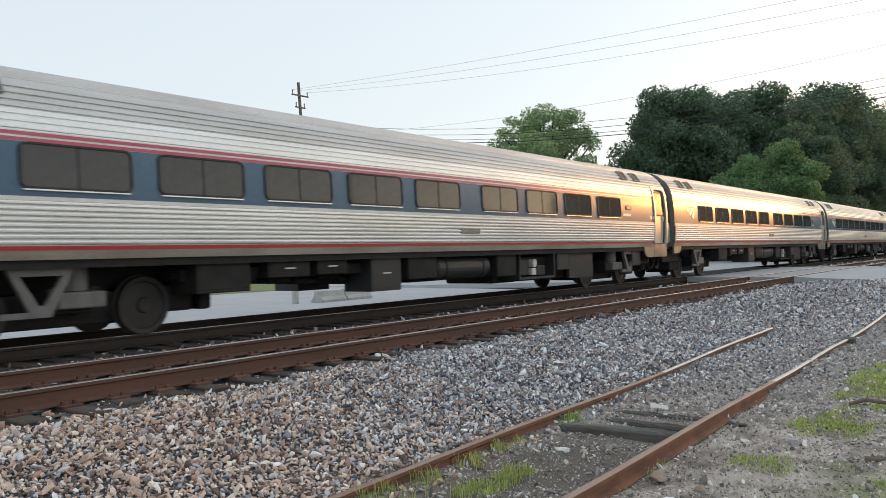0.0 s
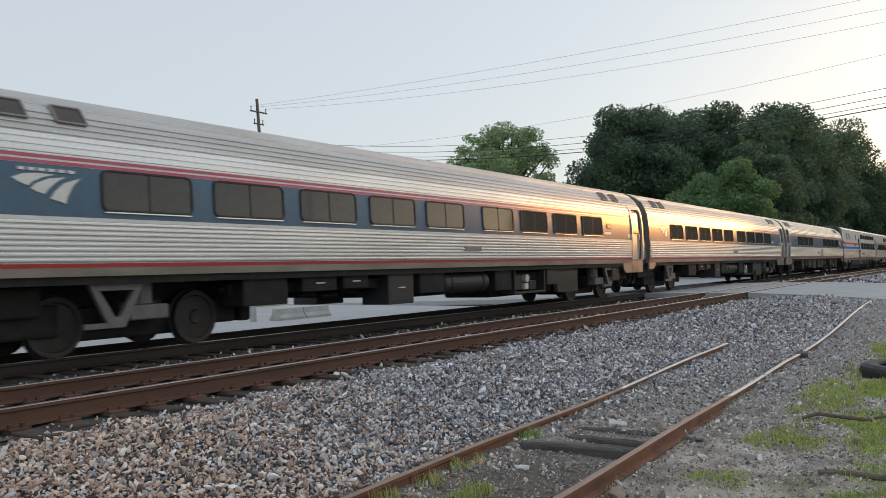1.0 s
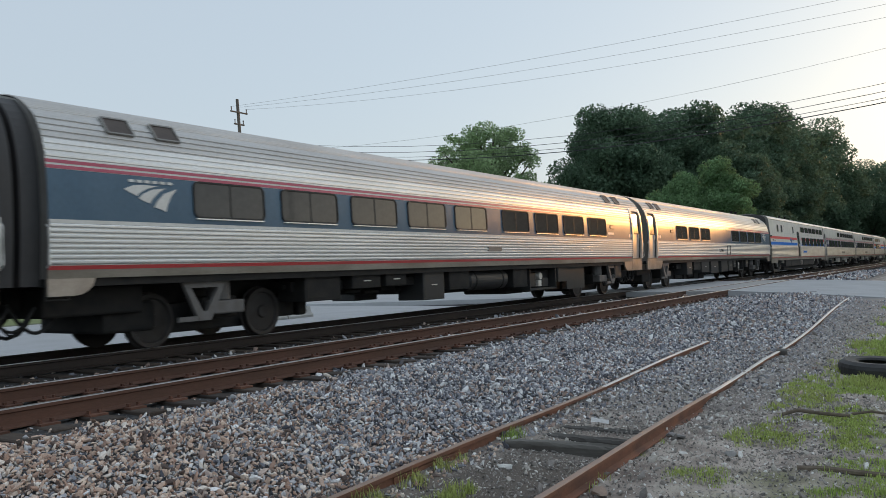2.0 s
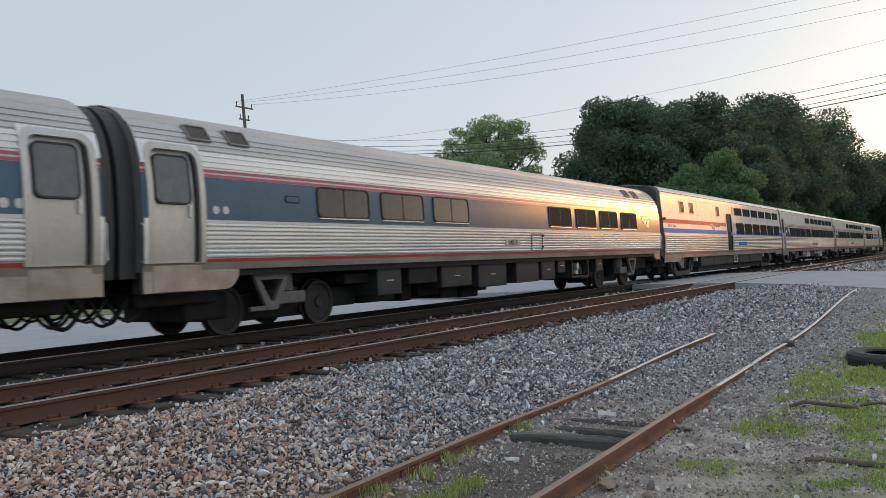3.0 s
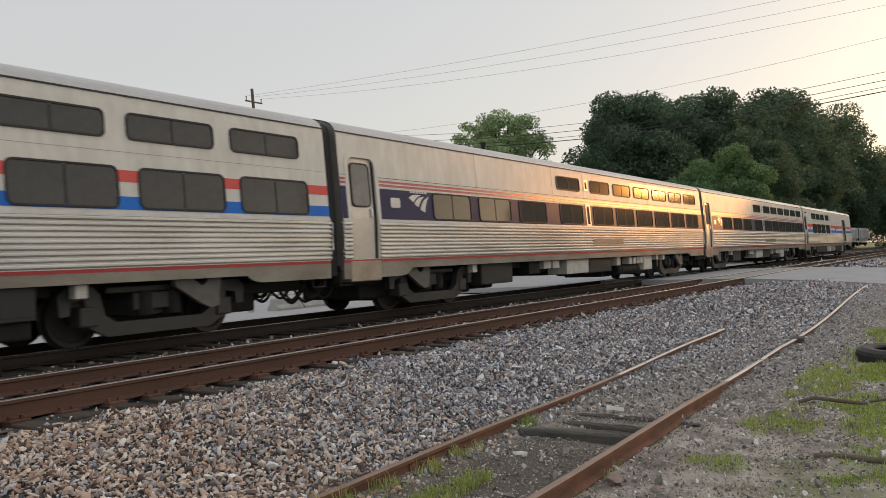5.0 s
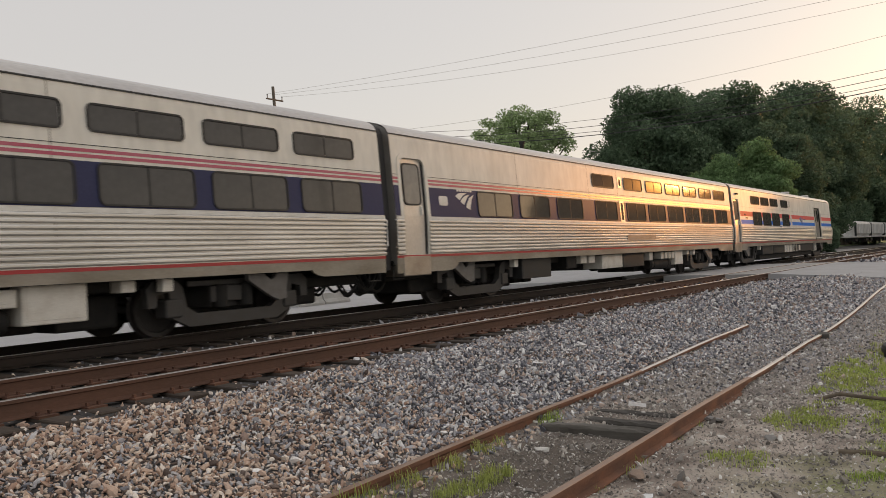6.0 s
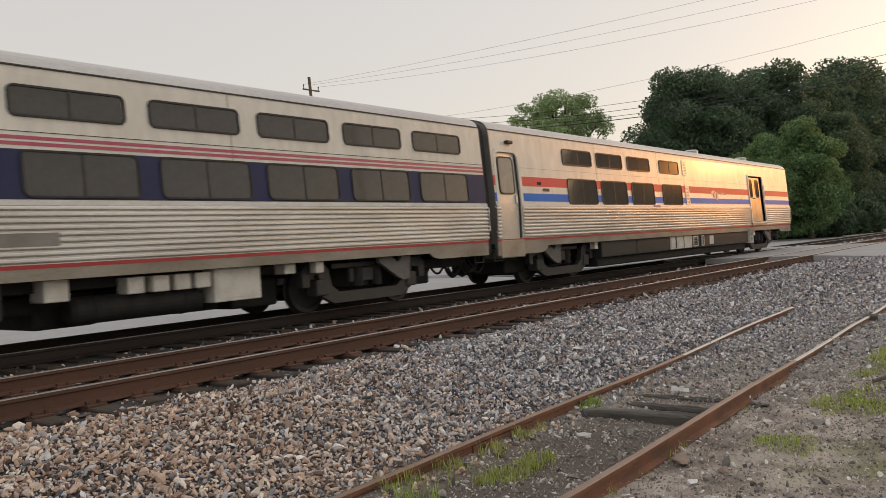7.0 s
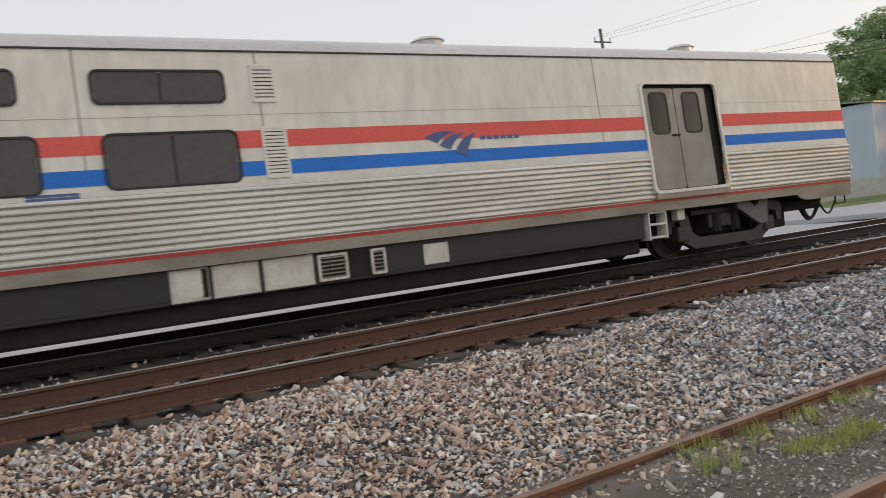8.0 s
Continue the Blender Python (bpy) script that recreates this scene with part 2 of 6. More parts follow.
TAN_ROCK = material("tan_rock", (0.36, 0.26, 0.2), 0.9, spots=(0.25, 0.2, 0.17), amount=0.7, scale=12, grain=60, bump=0.4)
GREY_ROCK = material("grey_rock", (0.3, 0.29, 0.28), 0.9, spots=(0.18, 0.17, 0.16), amount=0.7, scale=12, grain=60, bump=0.4)
WOOD_STICK = material("dead_branch_bark", (0.2, 0.16, 0.12), 0.9, spots=(0.1, 0.08, 0.06), amount=0.7, scale=8, bump=0.3)


def ground_material():
    """Dirt, gravel and thin grass by zones of the plan."""
    m = material("dirt_and_gravel", (0.49, 0.425, 0.37), 0.95, spots=(0.20, 0.16, 0.135), amount=1.0, scale=2.6, grain=55, bump=0.9)
    n, k = m.node_tree.nodes, m.node_tree.links
    tone = next(x for x in n if x.bl_idname == "ShaderNodeHueSaturation")
    p = n["Principled BSDF"]
    geo, sep = n.new("ShaderNodeNewGeometry"), n.new("ShaderNodeSeparateXYZ")
    k.new(geo.outputs["Position"], sep.inputs[0])

    def zone(axis, a, b):
        r = n.new("ShaderNodeMapRange")
        r.inputs["From Min"].default_value, r.inputs["From Max"].default_value = a, b
        k.new(sep.outputs[axis], r.inputs["Value"])
        return r.outputs[0]

    def times(a, b):
        r = n.new("ShaderNodeMath")
        r.operation = "MULTIPLY"
        k.new(a, r.inputs[0])
        k.new(b, r.inputs[1])
        return r.outputs[0]

    def over(below, colour, fac):
        r = n.new("ShaderNodeMix")
        r.data_type = "RGBA"
        k.new(below, r.inputs["A"])
        k.new(fac, r.inputs["Factor"])
        if isinstance(colour, tuple):
            r.inputs["B"].default_value = (*colour, 1)
        else:
            k.new(colour, r.inputs["B"])
        return r.outputs["Result"]

    patch, ramp = n.new("ShaderNodeTexNoise"), n.new("ShaderNodeValToRGB")
    patch.inputs["Scale"].default_value, patch.inputs["Detail"].default_value = 0.8, 8
    ramp.color_ramp.elements[0].position, ramp.color_ramp.elements[1].position = 0.54, 0.72
    k.new(geo.outputs["Position"], patch.inputs["Vector"])
    k.new(patch.outputs["Fac"], ramp.inputs[0])
    chips, gap_shade_ramp = n.new("ShaderNodeTexVoronoi"), n.new("ShaderNodeValToRGB")
    chips.inputs["Scale"].default_value = 22
    k.new(geo.outputs["Position"], chips.inputs["Vector"])
    k.new(chips.outputs["Color"], gap_shade_ramp.inputs[0])
    # near-black chips paint in the shade between the ballast stones
    gap_shade_ramp.color_ramp.elements[0].color = (0.02, 0.02, 0.022, 1)
    gap_shade_ramp.color_ramp.elements[1].color = (0.10, 0.095, 0.09, 1)
    c = over(tone.outputs[0], (0.13, 0.108, 0.09), times(times(zone("Y", 2.75, 3.1), zone("Y", 4.4, 3.9)), zone("X", 9.5, 7.0)))
    c = over(c, (0.27, 0.25, 0.24), times(times(zone("Y", 1.2, 2.8), zone("X", 8.5, 12.5)), zone("X", 40.0, 33.0)))
    c = over(c, gap_shade_ramp.outputs[0], zone("Y", 4.0, 4.6))
    c = over(c, (0.25, 0.27, 0.12), times(ramp.outputs[0], zone("Y", 2.3, 1.3)))
    c = over(c, (0.17, 0.21, 0.08), zone("Y", 30.0, 31.0))
    k.new(c, p.inputs["Base Color"])
    return m


GROUND = ground_material()


# ---- builders ----
def part(name, bm, mat, parent=None, label="", smooth=False):
    """Links a bmesh, or shared mesh data, as one mesh object under a thing or a part."""
    if isinstance(bm, bpy.types.Mesh):
        me = bm
    else:
        me = bpy.data.meshes.new(name)
        bm.to_mesh(me)
        bm.free()
    if mat and not me.materials:
        me.materials.append(mat)
    if smooth:
        me.polygons.foreach_set("use_smooth", [True] * len(me.polygons))
    ob = new(name, me)
    if parent:
        ob.parent = parent
    if label:
        tagged(ob, label)
    return ob


def place(ob, x=0, y=0, z=0, rx=0, ry=0, rz=0):
    ob.matrix_basis = pose(x, y, z, rx, ry, rz)
    return ob


def box(bm, x0, x1, y0, y1, z0, z1, bevel=0.0):
    r = bmesh.ops.create_cube(bm, size=1, matrix=Matrix.Translation(((x0 + x1) / 2, (y0 + y1) / 2, (z0 + z1) / 2)) @ Matrix.Diagonal((x1 - x0, y1 - y0, z1 - z0, 1)))
    if bevel:
        edges = {e for v in r["verts"] for e in v.link_edges}
        bmesh.ops.bevel(bm, geom=list(edges), offset=bevel, segments=2, affect="EDGES", profile=0.5)
    return bm


def cyl(bm, centre, axis, r, length, seg=20, r2=None):
    turn = {"x": pose(0, 0, 0, 0, 90, 0), "y": pose(0, 0, 0, 90, 0, 0), "z": Matrix.Identity(4)}[axis]
    bmesh.ops.create_cone(bm, cap_ends=True, segments=seg, radius1=r, radius2=r if r2 is None else r2, depth=length, matrix=Matrix.Translation(centre) @ turn)
    return bm


def rod(bm, a, b, r, seg=8, r2=None):
    a, b = Vector(a), Vector(b)
    m = Matrix.Translation((a + b) / 2) @ (b - a).to_track_quat("Z", "Y").to_matrix().to_4x4()
    bmesh.ops.create_cone(bm, cap_ends=True, segments=seg, radius1=r, radius2=r if r2 is None else r2, depth=(b - a).length, matrix=m)
    return bm


def tube(bm, points, r, seg=6):
    """A round bar bent along points."""
    pts = [Vector(p) for p in points]
    rows = []
    for i, p in enumerate(pts):
        q = (pts[min(i + 1, len(pts) - 1)] - pts[max(i - 1, 0)]).to_track_quat("Z", "Y")
        rows.append([bm.verts.new(p + q @ Vector((r * math.cos(2 * math.pi * k / seg), r * math.sin(2 * math.pi * k / seg), 0))) for k in range(seg)])
    for a, b in zip(rows, rows[1:]):
        for k in range(seg):
            bm.faces.new((a[k], a[(k + 1) % seg], b[(k + 1) % seg], b[k]))
    bm.faces.new(rows[0][::-1])
    bm.faces.new(rows[-1])
    return bm


def sweep(bm, line, x0, x1, closed=False):
    """A profile of (y, z) drawn out along x."""
    ends = [[bm.verts.new((x, y, z)) for y, z in line] for x in (x0, x1)]
    n = len(line)
    for i in range(n if closed else n - 1):
        j = (i + 1) % n
        bm.faces.new((ends[0][i], ends[0][j], ends[1][j], ends[1][i]))
    if closed:
        bm.faces.new(ends[0][::-1])
        bm.faces.new(ends[1])
    return bm


def rounded(w, h, r, n=4):
    """The outline of a rounded rectangle, in its own plane."""
    pts = []
    for cx, cy, a in ((w / 2 - r, h / 2 - r, 0), (-w / 2 + r, h / 2 - r, 90), (-w / 2 + r, -h / 2 + r, 180), (w / 2 - r, -h / 2 + r, 270)):
        pts += [(cx + r * math.cos(radians(a + 90 * i / n)), cy + r * math.sin(radians(a + 90 * i / n))) for i in range(n + 1)]
    return pts


def slab(bm, outline, y0, y1):
    """An outline in x, z given thickness from y0 to y1."""
    a = [bm.verts.new((x, y0, z)) for x, z in outline]
    b = [bm.verts.new((x, y1, z)) for x, z in outline]
    n = len(outline)
    bm.faces.new(a)
    bm.faces.new(b[::-1])
    for i in range(n):
        bm.faces.new((a[i], b[i], b[(i + 1) % n], a[(i + 1) % n]))
    bmesh.ops.recalc_face_normals(bm, faces=bm.faces)
    return bm


def ring(bm, outer, inner, y0, y1):
    """A frame between two outlines of equal length, from y0 (front) to y1."""
    rows = [[bm.verts.new((x, y, z)) for x, z in o] for o, y in ((outer, y1), (outer, y0), (inner, y0), (inner, y1))]
    n = len(outer)
    for p, q in zip(rows, rows[1:]):
        for i in range(n):
            j = (i + 1) % n
            bm.faces.new((p[i], p[j], q[j], q[i]))
    bmesh.ops.recalc_face_normals(bm, faces=bm.faces)
    return bm


def mesh_of(name, verts, faces, mat):
    me = bpy.data.meshes.new(name)
    me.from_pydata(verts, [], faces)
    me.materials.append(mat)
    return me


def many(name, verts, tris, mat):
    """A mesh from numpy arrays of corners and triangles."""
    me = bpy.data.meshes.new(name)
    me.vertices.add(len(verts))
    me.vertices.foreach_set("co", np.asarray(verts, np.float32).ravel())
    me.loops.add(len(tris) * 3)
    me.loops.foreach_set("vertex_index", np.asarray(tris, np.int32).ravel())
    me.polygons.add(len(tris))
    me.polygons.foreach_set("loop_start", np.arange(0, len(tris) * 3, 3, dtype=np.int32))
    me.update(calc_edges=True)
    me.polygons.foreach_set("use_smooth", [False] * len(tris))
    me.materials.append(mat)
    return me


# ---- ground ----
def step(a, b, v):
    t = np.clip((np.asarray(v, float) - a) / (b - a), 0, 1)
    return t * t * (3 - 2 * t)


def ground_z(x, y):
    """Height of the ground: yard, ballast bed, road behind the railway and a low rise beyond it."""
    x, y = np.asarray(x, float), np.asarray(y, float)
    z = np.interp(y, [-400, 1.0, 4.0, 4.5, 6.45, 6.9, 14.1, 15.6, 30.2, 31.5, 44, 75, 400], [-0.78, -0.745, -0.725, -0.62, -0.25, -0.235, -0.235, -0.56, -0.52, -0.42, 0.25, 0.8, 1.0])
    z = z + 0.40 * step(16, 31, x) * step(7.2, 4.5, y)
    z = z + 0.085 * step(9, 12.5, x) * step(5.2, 4.5, y) * step(0.8, 2.2, y)
    rough = 0.018 * np.sin(3.1 * x + 1.7 * y) + 0.014 * np.sin(1.3 * x - 4.1 * y + 1) + 0.01 * np.sin(7.3 * x + 5.9 * y)
    return z + rough * step(60, 30, np.abs(x)) * step(15.5, 6.0, y) * 0.8


def build_ground():
    xs = np.r_[-3000, -1200, -500, -200, -90, -40, np.arange(-16, 0, 1.0), np.arange(0, 34, 0.22), np.arange(34, 70, 1.0), 90, 140, 250, 500, 1200, 3000]
    ys = np.r_[-3000, -1000, -300, -100, -40, -16, np.arange(-7, 1, 0.5), np.arange(1, 8, 0.14), np.arange(8, 16, 0.35), np.arange(16, 30, 1.0), 40, 55, 75, 120, 300, 1000, 3000]
    gx, gy = np.meshgrid(xs, ys, indexing="ij")
    v = np.stack([gx, gy, ground_z(gx, gy)], -1).reshape(-1, 3)
    i, j = np.meshgrid(np.arange(len(xs) - 1), np.arange(len(ys) - 1), indexing="ij")
    a = (i * len(ys) + j).ravel()
    b, c, d = a + len(ys), a + len(ys) + 1, a + 1
    tris = np.r_[np.stack([a, b, c], -1), np.stack([a, c, d], -1)]
    ob = new("ground", many("ground", v, tris, GROUND))
    ob.data.polygons.foreach_set("use_smooth", [True] * len(ob.data.polygons))
    tagged(ob, "gravelly brown dirt ground with thin grass patches", "ground", kind="structure")


build_ground()


def stone_shapes(count, rng, subdiv=1):
    bm = bmesh.new()
    bmesh.ops.create_icosphere(bm, subdivisions=subdiv, radius=1)
    base = np.array([v.co[:] for v in bm.verts])
    tris = np.array([[v.index for v in f.verts] for f in bm.faces])
    bm.free()
    shapes = []
    for _ in range(count):
        v = base * (1 + rng.uniform(-0.3, 0.3, (len(base), 1)))
        for _ in range(7):
            n = rng.normal(size=3)
            n /= np.linalg.norm(n)
            d = rng.uniform(0.35, 0.75)
            over = np.maximum(v @ n - d, 0)
            v = v - over[:, None] * n
        shapes.append(v)
    return np.array(shapes), tris


def scatter(name, pts, sizes, mat, rng, flat=0.65, count=14):
    """Broken stones at the points given, turned at random, in one mesh."""
    shapes, tris = stone_shapes(count, rng)
    n = len(pts)
    v = shapes[rng.integers(0, count, n)].copy()
    v *= np.stack([rng.uniform(0.9, 1.9, n), rng.uniform(0.6, 1.05, n), rng.uniform(flat * 0.55, flat * 1.1, n)], -1)[:, None, :]
    q = rng.normal(size=(n, 4)) * np.array([1, 0.7, 0.7, 1])
    q /= np.linalg.norm(q, axis=1, keepdims=True)
    w, x, y, z = q.T
    r = np.stack([1 - 2 * (y * y + z * z), 2 * (x * y - z * w), 2 * (x * z + y * w), 2 * (x * y + z * w), 1 - 2 * (x * x + z * z), 2 * (y * z - x * w), 2 * (x * z - y * w), 2 * (y * z + x * w), 1 - 2 * (x * x + y * y)], -1).reshape(n, 3, 3)
    v = np.einsum("nij,nkj->nki", r, v) * sizes[:, None, None] + pts[:, None, :]
    k = v.shape[1]
    t = (tris[None] + (np.arange(n) * k)[:, None, None]).reshape(-1, 3)
    return new(name, many(name, v.reshape(-1, 3), t, mat))


def spread(rng, x0, x1, y0, y1, per_m2):
    """Points on the ground over a stretch of the plan, on a shaken grid."""
    d = 1 / math.sqrt(per_m2)
    gx, gy = np.meshgrid(np.arange(x0, x1, d), np.arange(y0, y1, d), indexing="ij")
    x = gx.ravel() + rng.uniform(-0.5, 0.5, gx.size) * d
    y = gy.ravel() + rng.uniform(-0.5, 0.5, gx.size) * d
    return x, y


RAIL_A, RAIL_C = 7.55, 11.57  # the near rail of either track
GAUGE = 1.505  # between the rails' centre lines


def tie_places(y0):
    rng = random.Random(int(y0 * 100))
    return [i * 0.51 + rng.uniform(-0.04, 0.04) for i in range(-8, 62)]


def build_ballast():
    rng = np.random.default_rng(5)
    pts, sizes = [], []
    for x0, x1, y0, y1, dens, s in ((0, 9, 4.0, 7.0, 1150, 0.0225), (9, 18, 3.9, 7.0, 950, 0.0235), (18, 31, 3.0, 7.0, 430, 0.032),
                                    (0, 14, 7.0, 9.6, 420, 0.028), (14, 31, 7.0, 9.6, 150, 0.045), (0, 14, 9.6, 11.0, 420, 0.028), (14, 31, 9.6, 11.0, 190, 0.036),
                                    (0, 31, 11.0, 13.6, 110, 0.042), (46, 75, 4.5, 11.2, 45, 0.07), (9.4, 31, 2.8, 4.1, 420, 0.019), (10.5, 29, 1.7, 2.7, 170, 0.018)):
        x, y = spread(rng, x0, x1, y0, y1, dens)
        keep = rng.uniform(size=len(x)) < np.where(y < 4.75, np.clip((y - 3.75) / 0.9, np.where(x > 9.4, 0.12 + 0.7 * np.clip((x - 9.4) / 3, 0, 1), 0.12), 1), 1)
        x, y = x[keep], y[keep]
        keep = np.ones(len(x), bool)
        for base in (4.16, 2.70):  # leave the old siding's rails free
            keep &= (np.abs(y - (base + 0.0145 * x)) > 0.09) | ((base > 4) & (x > 16.5))
        x, y = x[keep], y[keep]
        keep = np.ones(len(x), bool)
        for line in (RAIL_A, RAIL_C):  # the ties' tops and the rails stay clear of stones
            near = np.abs(x[:, None] - np.array(tie_places(line))[None]).min(1)
            inside = np.abs(y - line - GAUGE / 2) < 1.3
            keep &= ~(inside & (near < 0.15) & (rng.uniform(size=len(x)) < 0.93))
            keep &= (np.abs(y - line) > 0.1) & (np.abs(y - line - GAUGE) > 0.1)
        x, y = x[keep], y[keep]
        size = s * np.exp(rng.normal(0, 0.28, len(x)))
        pts.append(np.stack([x, y, ground_z(x, y) + size * rng.uniform(-0.5, 1.0, len(x)) - 0.03 * (y > 7.0) - 0.02 * (y > 9.4)], -1))
        sizes.append(size)
    pts, sizes = np.concatenate(pts), np.concatenate(sizes)
    brownish = rng.uniform(size=len(pts)) < 0.85 * np.clip((8.4 - pts[:, 0] + 0.5 * np.sin(2.1 * pts[:, 1])) / 4.2, 0, 1)  # more tan stones towards the near end
    ob = scatter("ballast", pts, sizes, BALLAST, rng)
    ob.data.materials.append(TAN_BALLAST)
    ob.data.polygons.foreach_set("material_index", np.repeat(brownish.astype(np.int32), len(ob.data.polygons) // len(pts)))
    tagged(ob, "crushed grey and tan ballast stones", "ballast", kind="stuff")


build_ballast()


# ---- railway ----
def rail_profile(h, head, base):
    return [(-base, -h), (base, -h), (base, -h + 0.012), (0.012, -h + 0.035), (0.010, -0.05), (head, -0.038), (head, -0.006), (head - 0.008, 0),
            (-head + 0.008, 0), (-head, -0.006), (-head, -0.038), (-0.010, -0.05), (-0.012, -h + 0.035), (-base, -h + 0.012)]


def rail_mesh(name, x0, x1, web, top, h=0.186):
    bm = bmesh.new()
    sweep(bm, rail_profile(h, 0.036, 0.076), x0, x1, closed=True)
    bmesh.ops.recalc_face_normals(bm, faces=bm.faces)
    for f in bm.faces:
        f.material_index = 1 if f.normal.z > 0.5 and f.calc_center_median().z > -0.01 else 0
    me = bpy.data.meshes.new(name)
    bm.to_mesh(me)
    bm.free()
    me.materials.append(web)
    me.materials.append(top)
    return me


def chamfered(name, x, y, z, c, mat):
    """A block with chamfered upper edges, centred in plan, its top at z = 0."""
    bm = bmesh.new()
    rows = [[bm.verts.new((sx * a, sy * b, h)) for sx, sy in ((-1, -1), (1, -1), (1, 1), (-1, 1))] for a, b, h in ((x, y, -z), (x, y, -c), (x - c, y - c, 0))]
    for p, q in zip(rows, rows[1:]):
        for i in range(4):
            bm.faces.new((p[i], p[(i + 1) % 4], q[(i + 1) % 4], q[i]))
    bm.faces.new(rows[2])
    bm.faces.new(rows[0][::-1])
    me = bpy.data.meshes.new(name)
    bm.to_mesh(me)
    bm.free()
    me.materials.append(mat)
    return me


def plate_mesh():
    bm = bmesh.new()
    box(bm, -0.1, 0.1, -0.19, 0.19, -0.012, 0.012)
    for sx in (-0.06, 0.06):
        for sy in (-0.1, 0.1):
            box(bm, sx - 0.013, sx + 0.013, sy - 0.02, sy + 0.02, 0.012, 0.045)
    me = bpy.data.meshes.new("tie_plate")
    bm.to_mesh(me)
    bm.free()
    me.materials.append(PLATE)
    return me


def build_track(y0, label, detail):
    rng = random.Random(int(y0 * 100))
    track = tagged(new("railway_track"), label, "railway track", "main line tracks")
    track.matrix_basis = pose(0, y0, 0)
    rail = rail_mesh("rail", -60, 420, RAIL if detail else DARK_RAIL, RAIL_TOP if detail else SHINY_RAIL)
    for dy in (0, GAUGE):
        place(part("rail", rail, None, track, "rusty steel rail with a worn bright head" if detail else "dark steel rail with a polished head"), 0, dy, 0)
    tie, plate = chamfered("tie", 0.115, 1.3, 0.18, 0.012, TIE), plate_mesh()
    for x in tie_places(y0):
        turn = rng.uniform(-1.5, 1.5)
        place(part("tie", tie, None, track), x, GAUGE / 2 + rng.uniform(-0.12, 0.10), -0.198 + rng.uniform(-0.008, 0.004), 0, 0, turn)
        if detail:
            for dy in (0, GAUGE):
                place(part("tie_plate", plate, None, track), x, dy, -0.190, 0, 0, turn)
    bm = bmesh.new()
    for i in range(92, 300):
        box(bm, i * 0.5 - 0.115, i * 0.5 + 0.115, GAUGE / 2 - 1.3, GAUGE / 2 + 1.3, -0.38, -0.198)
    far = part("far_ties", bm, TIE, track)
    tagged(far, kind="stuff")


build_track(RAIL_A, "railway track with rusty rails on dark timber ties", True)
build_track(RAIL_C, "railway track with the passenger train on it", False)


def build_siding():
    """The disused siding, half sunk in dirt, drifting away from the main line's direction."""
    track = tagged(new("disused_siding"), "disused siding with orange rusty rails sunk in dirt", "railway track")
    track.matrix_basis = pose(0, 2.70, -0.585, 0, 0, math.degrees(math.atan(0.0145)))
    for dy, x1, name in ((0, 31.0, "rail"), (1.46, 17.0, "rail")):
        bm = bmesh.new()
        prof = rail_profile(0.15, 0.034, 0.066)
        xs = [-6 + 1.0 * i for i in range(int(x1 + 7))]
        rows = []
        for x in xs:
            rise = float(0.37 * step(16, 31, x) + (0.1 * step(8, 17, x) if dy else 0)) + (0.012 * math.sin(x * 0.9 + dy) if x < 16 else 0)
            side = 0.012 * math.sin(0.55 * x + 2 * dy)
            rows.append([bm.verts.new((x, dy + y + side, z + rise)) for y, z in prof])
        for p, q in zip(rows, rows[1:]):
            for i in range(len(prof)):
                j = (i + 1) % len(prof)
                bm.faces.new((p[i], p[j], q[j], q[i]))
        bm.faces.new(rows[0][::-1])
        bm.faces.new(rows[-1])
        bmesh.ops.recalc_face_normals(bm, faces=bm.faces)
        for f in bm.faces:
            # beyond x = 11 a paler head paints in the sky's glint
            f.material_index = (2 if f.calc_center_median().x > 11 else 1) if f.normal.z > 0.6 and len(f.verts) == 4 and f.calc_center_median().z > -0.02 else 0
        me = bpy.data.meshes.new("rail")
        bm.to_mesh(me)
        bm.free()
        me.materials.append(RUST)
        me.materials.append(RUST_TOP)
        me.materials.append(SHINY_RAIL)
        part(name, me, None, track)
    rng = random.Random(3)

    def split_timber(wide):
        """A weathered timber: ragged ends, a sagging top and split edges."""
        bm, rows = bmesh.new(), []
        for i in range(19):
            y = -0.64 + 1.28 * i / 18
            fade = 1 - 0.5 * abs(i / 9 - 1) ** 5
            line = [(-1, -0.15), (-1, -0.03), (-0.8, -0.004), (-0.35, 0.0), (0.0, -0.008), (0.4, 0.0), (0.82, -0.006), (1, -0.035), (1, -0.15)]
            rows.append([bm.verts.new((wide * fade * u + rng.uniform(-0.008, 0.008), y + rng.uniform(-0.015, 0.015), z - (0.03 * (1 - fade) + rng.uniform(0, 0.014) if z > -0.1 else 0))) for u, z in line])
        for p, q in zip(rows, rows[1:]):
            for a, b, c, d in zip(p, q, q[1:], p[1:]):
                bm.faces.new((a, b, c, d))
        bm.faces.new(rows[0])
        bm.faces.new(rows[-1][::-1])
        bm.faces.new([r[0] for r in rows][::-1] + [r[-1] for r in rows])
        bmesh.ops.recalc_face_normals(bm, faces=bm.faces)
        return bm

    for x, dz, turn in ((7.72, -0.06, 5), (8.28, -0.108, -2), (8.8, -0.118, 1.0)):
        place(part("tie", split_timber(0.09 if x > 8 else 0.085), OLD_TIE if x > 8 else PALE_TIE, track, "" if x > 8 else "pale split weathered plank"), x, 0.66, dz + 0.012, 0, 0.5, turn)
    for x in (5.95, 6.15, 6.5, 6.7):
        part("bolt", cyl(bmesh.new(), (x, 1.44 - 0.02, -0.075), "y", 0.018, 0.04, 6), RUST, track)
    bm = bmesh.new()
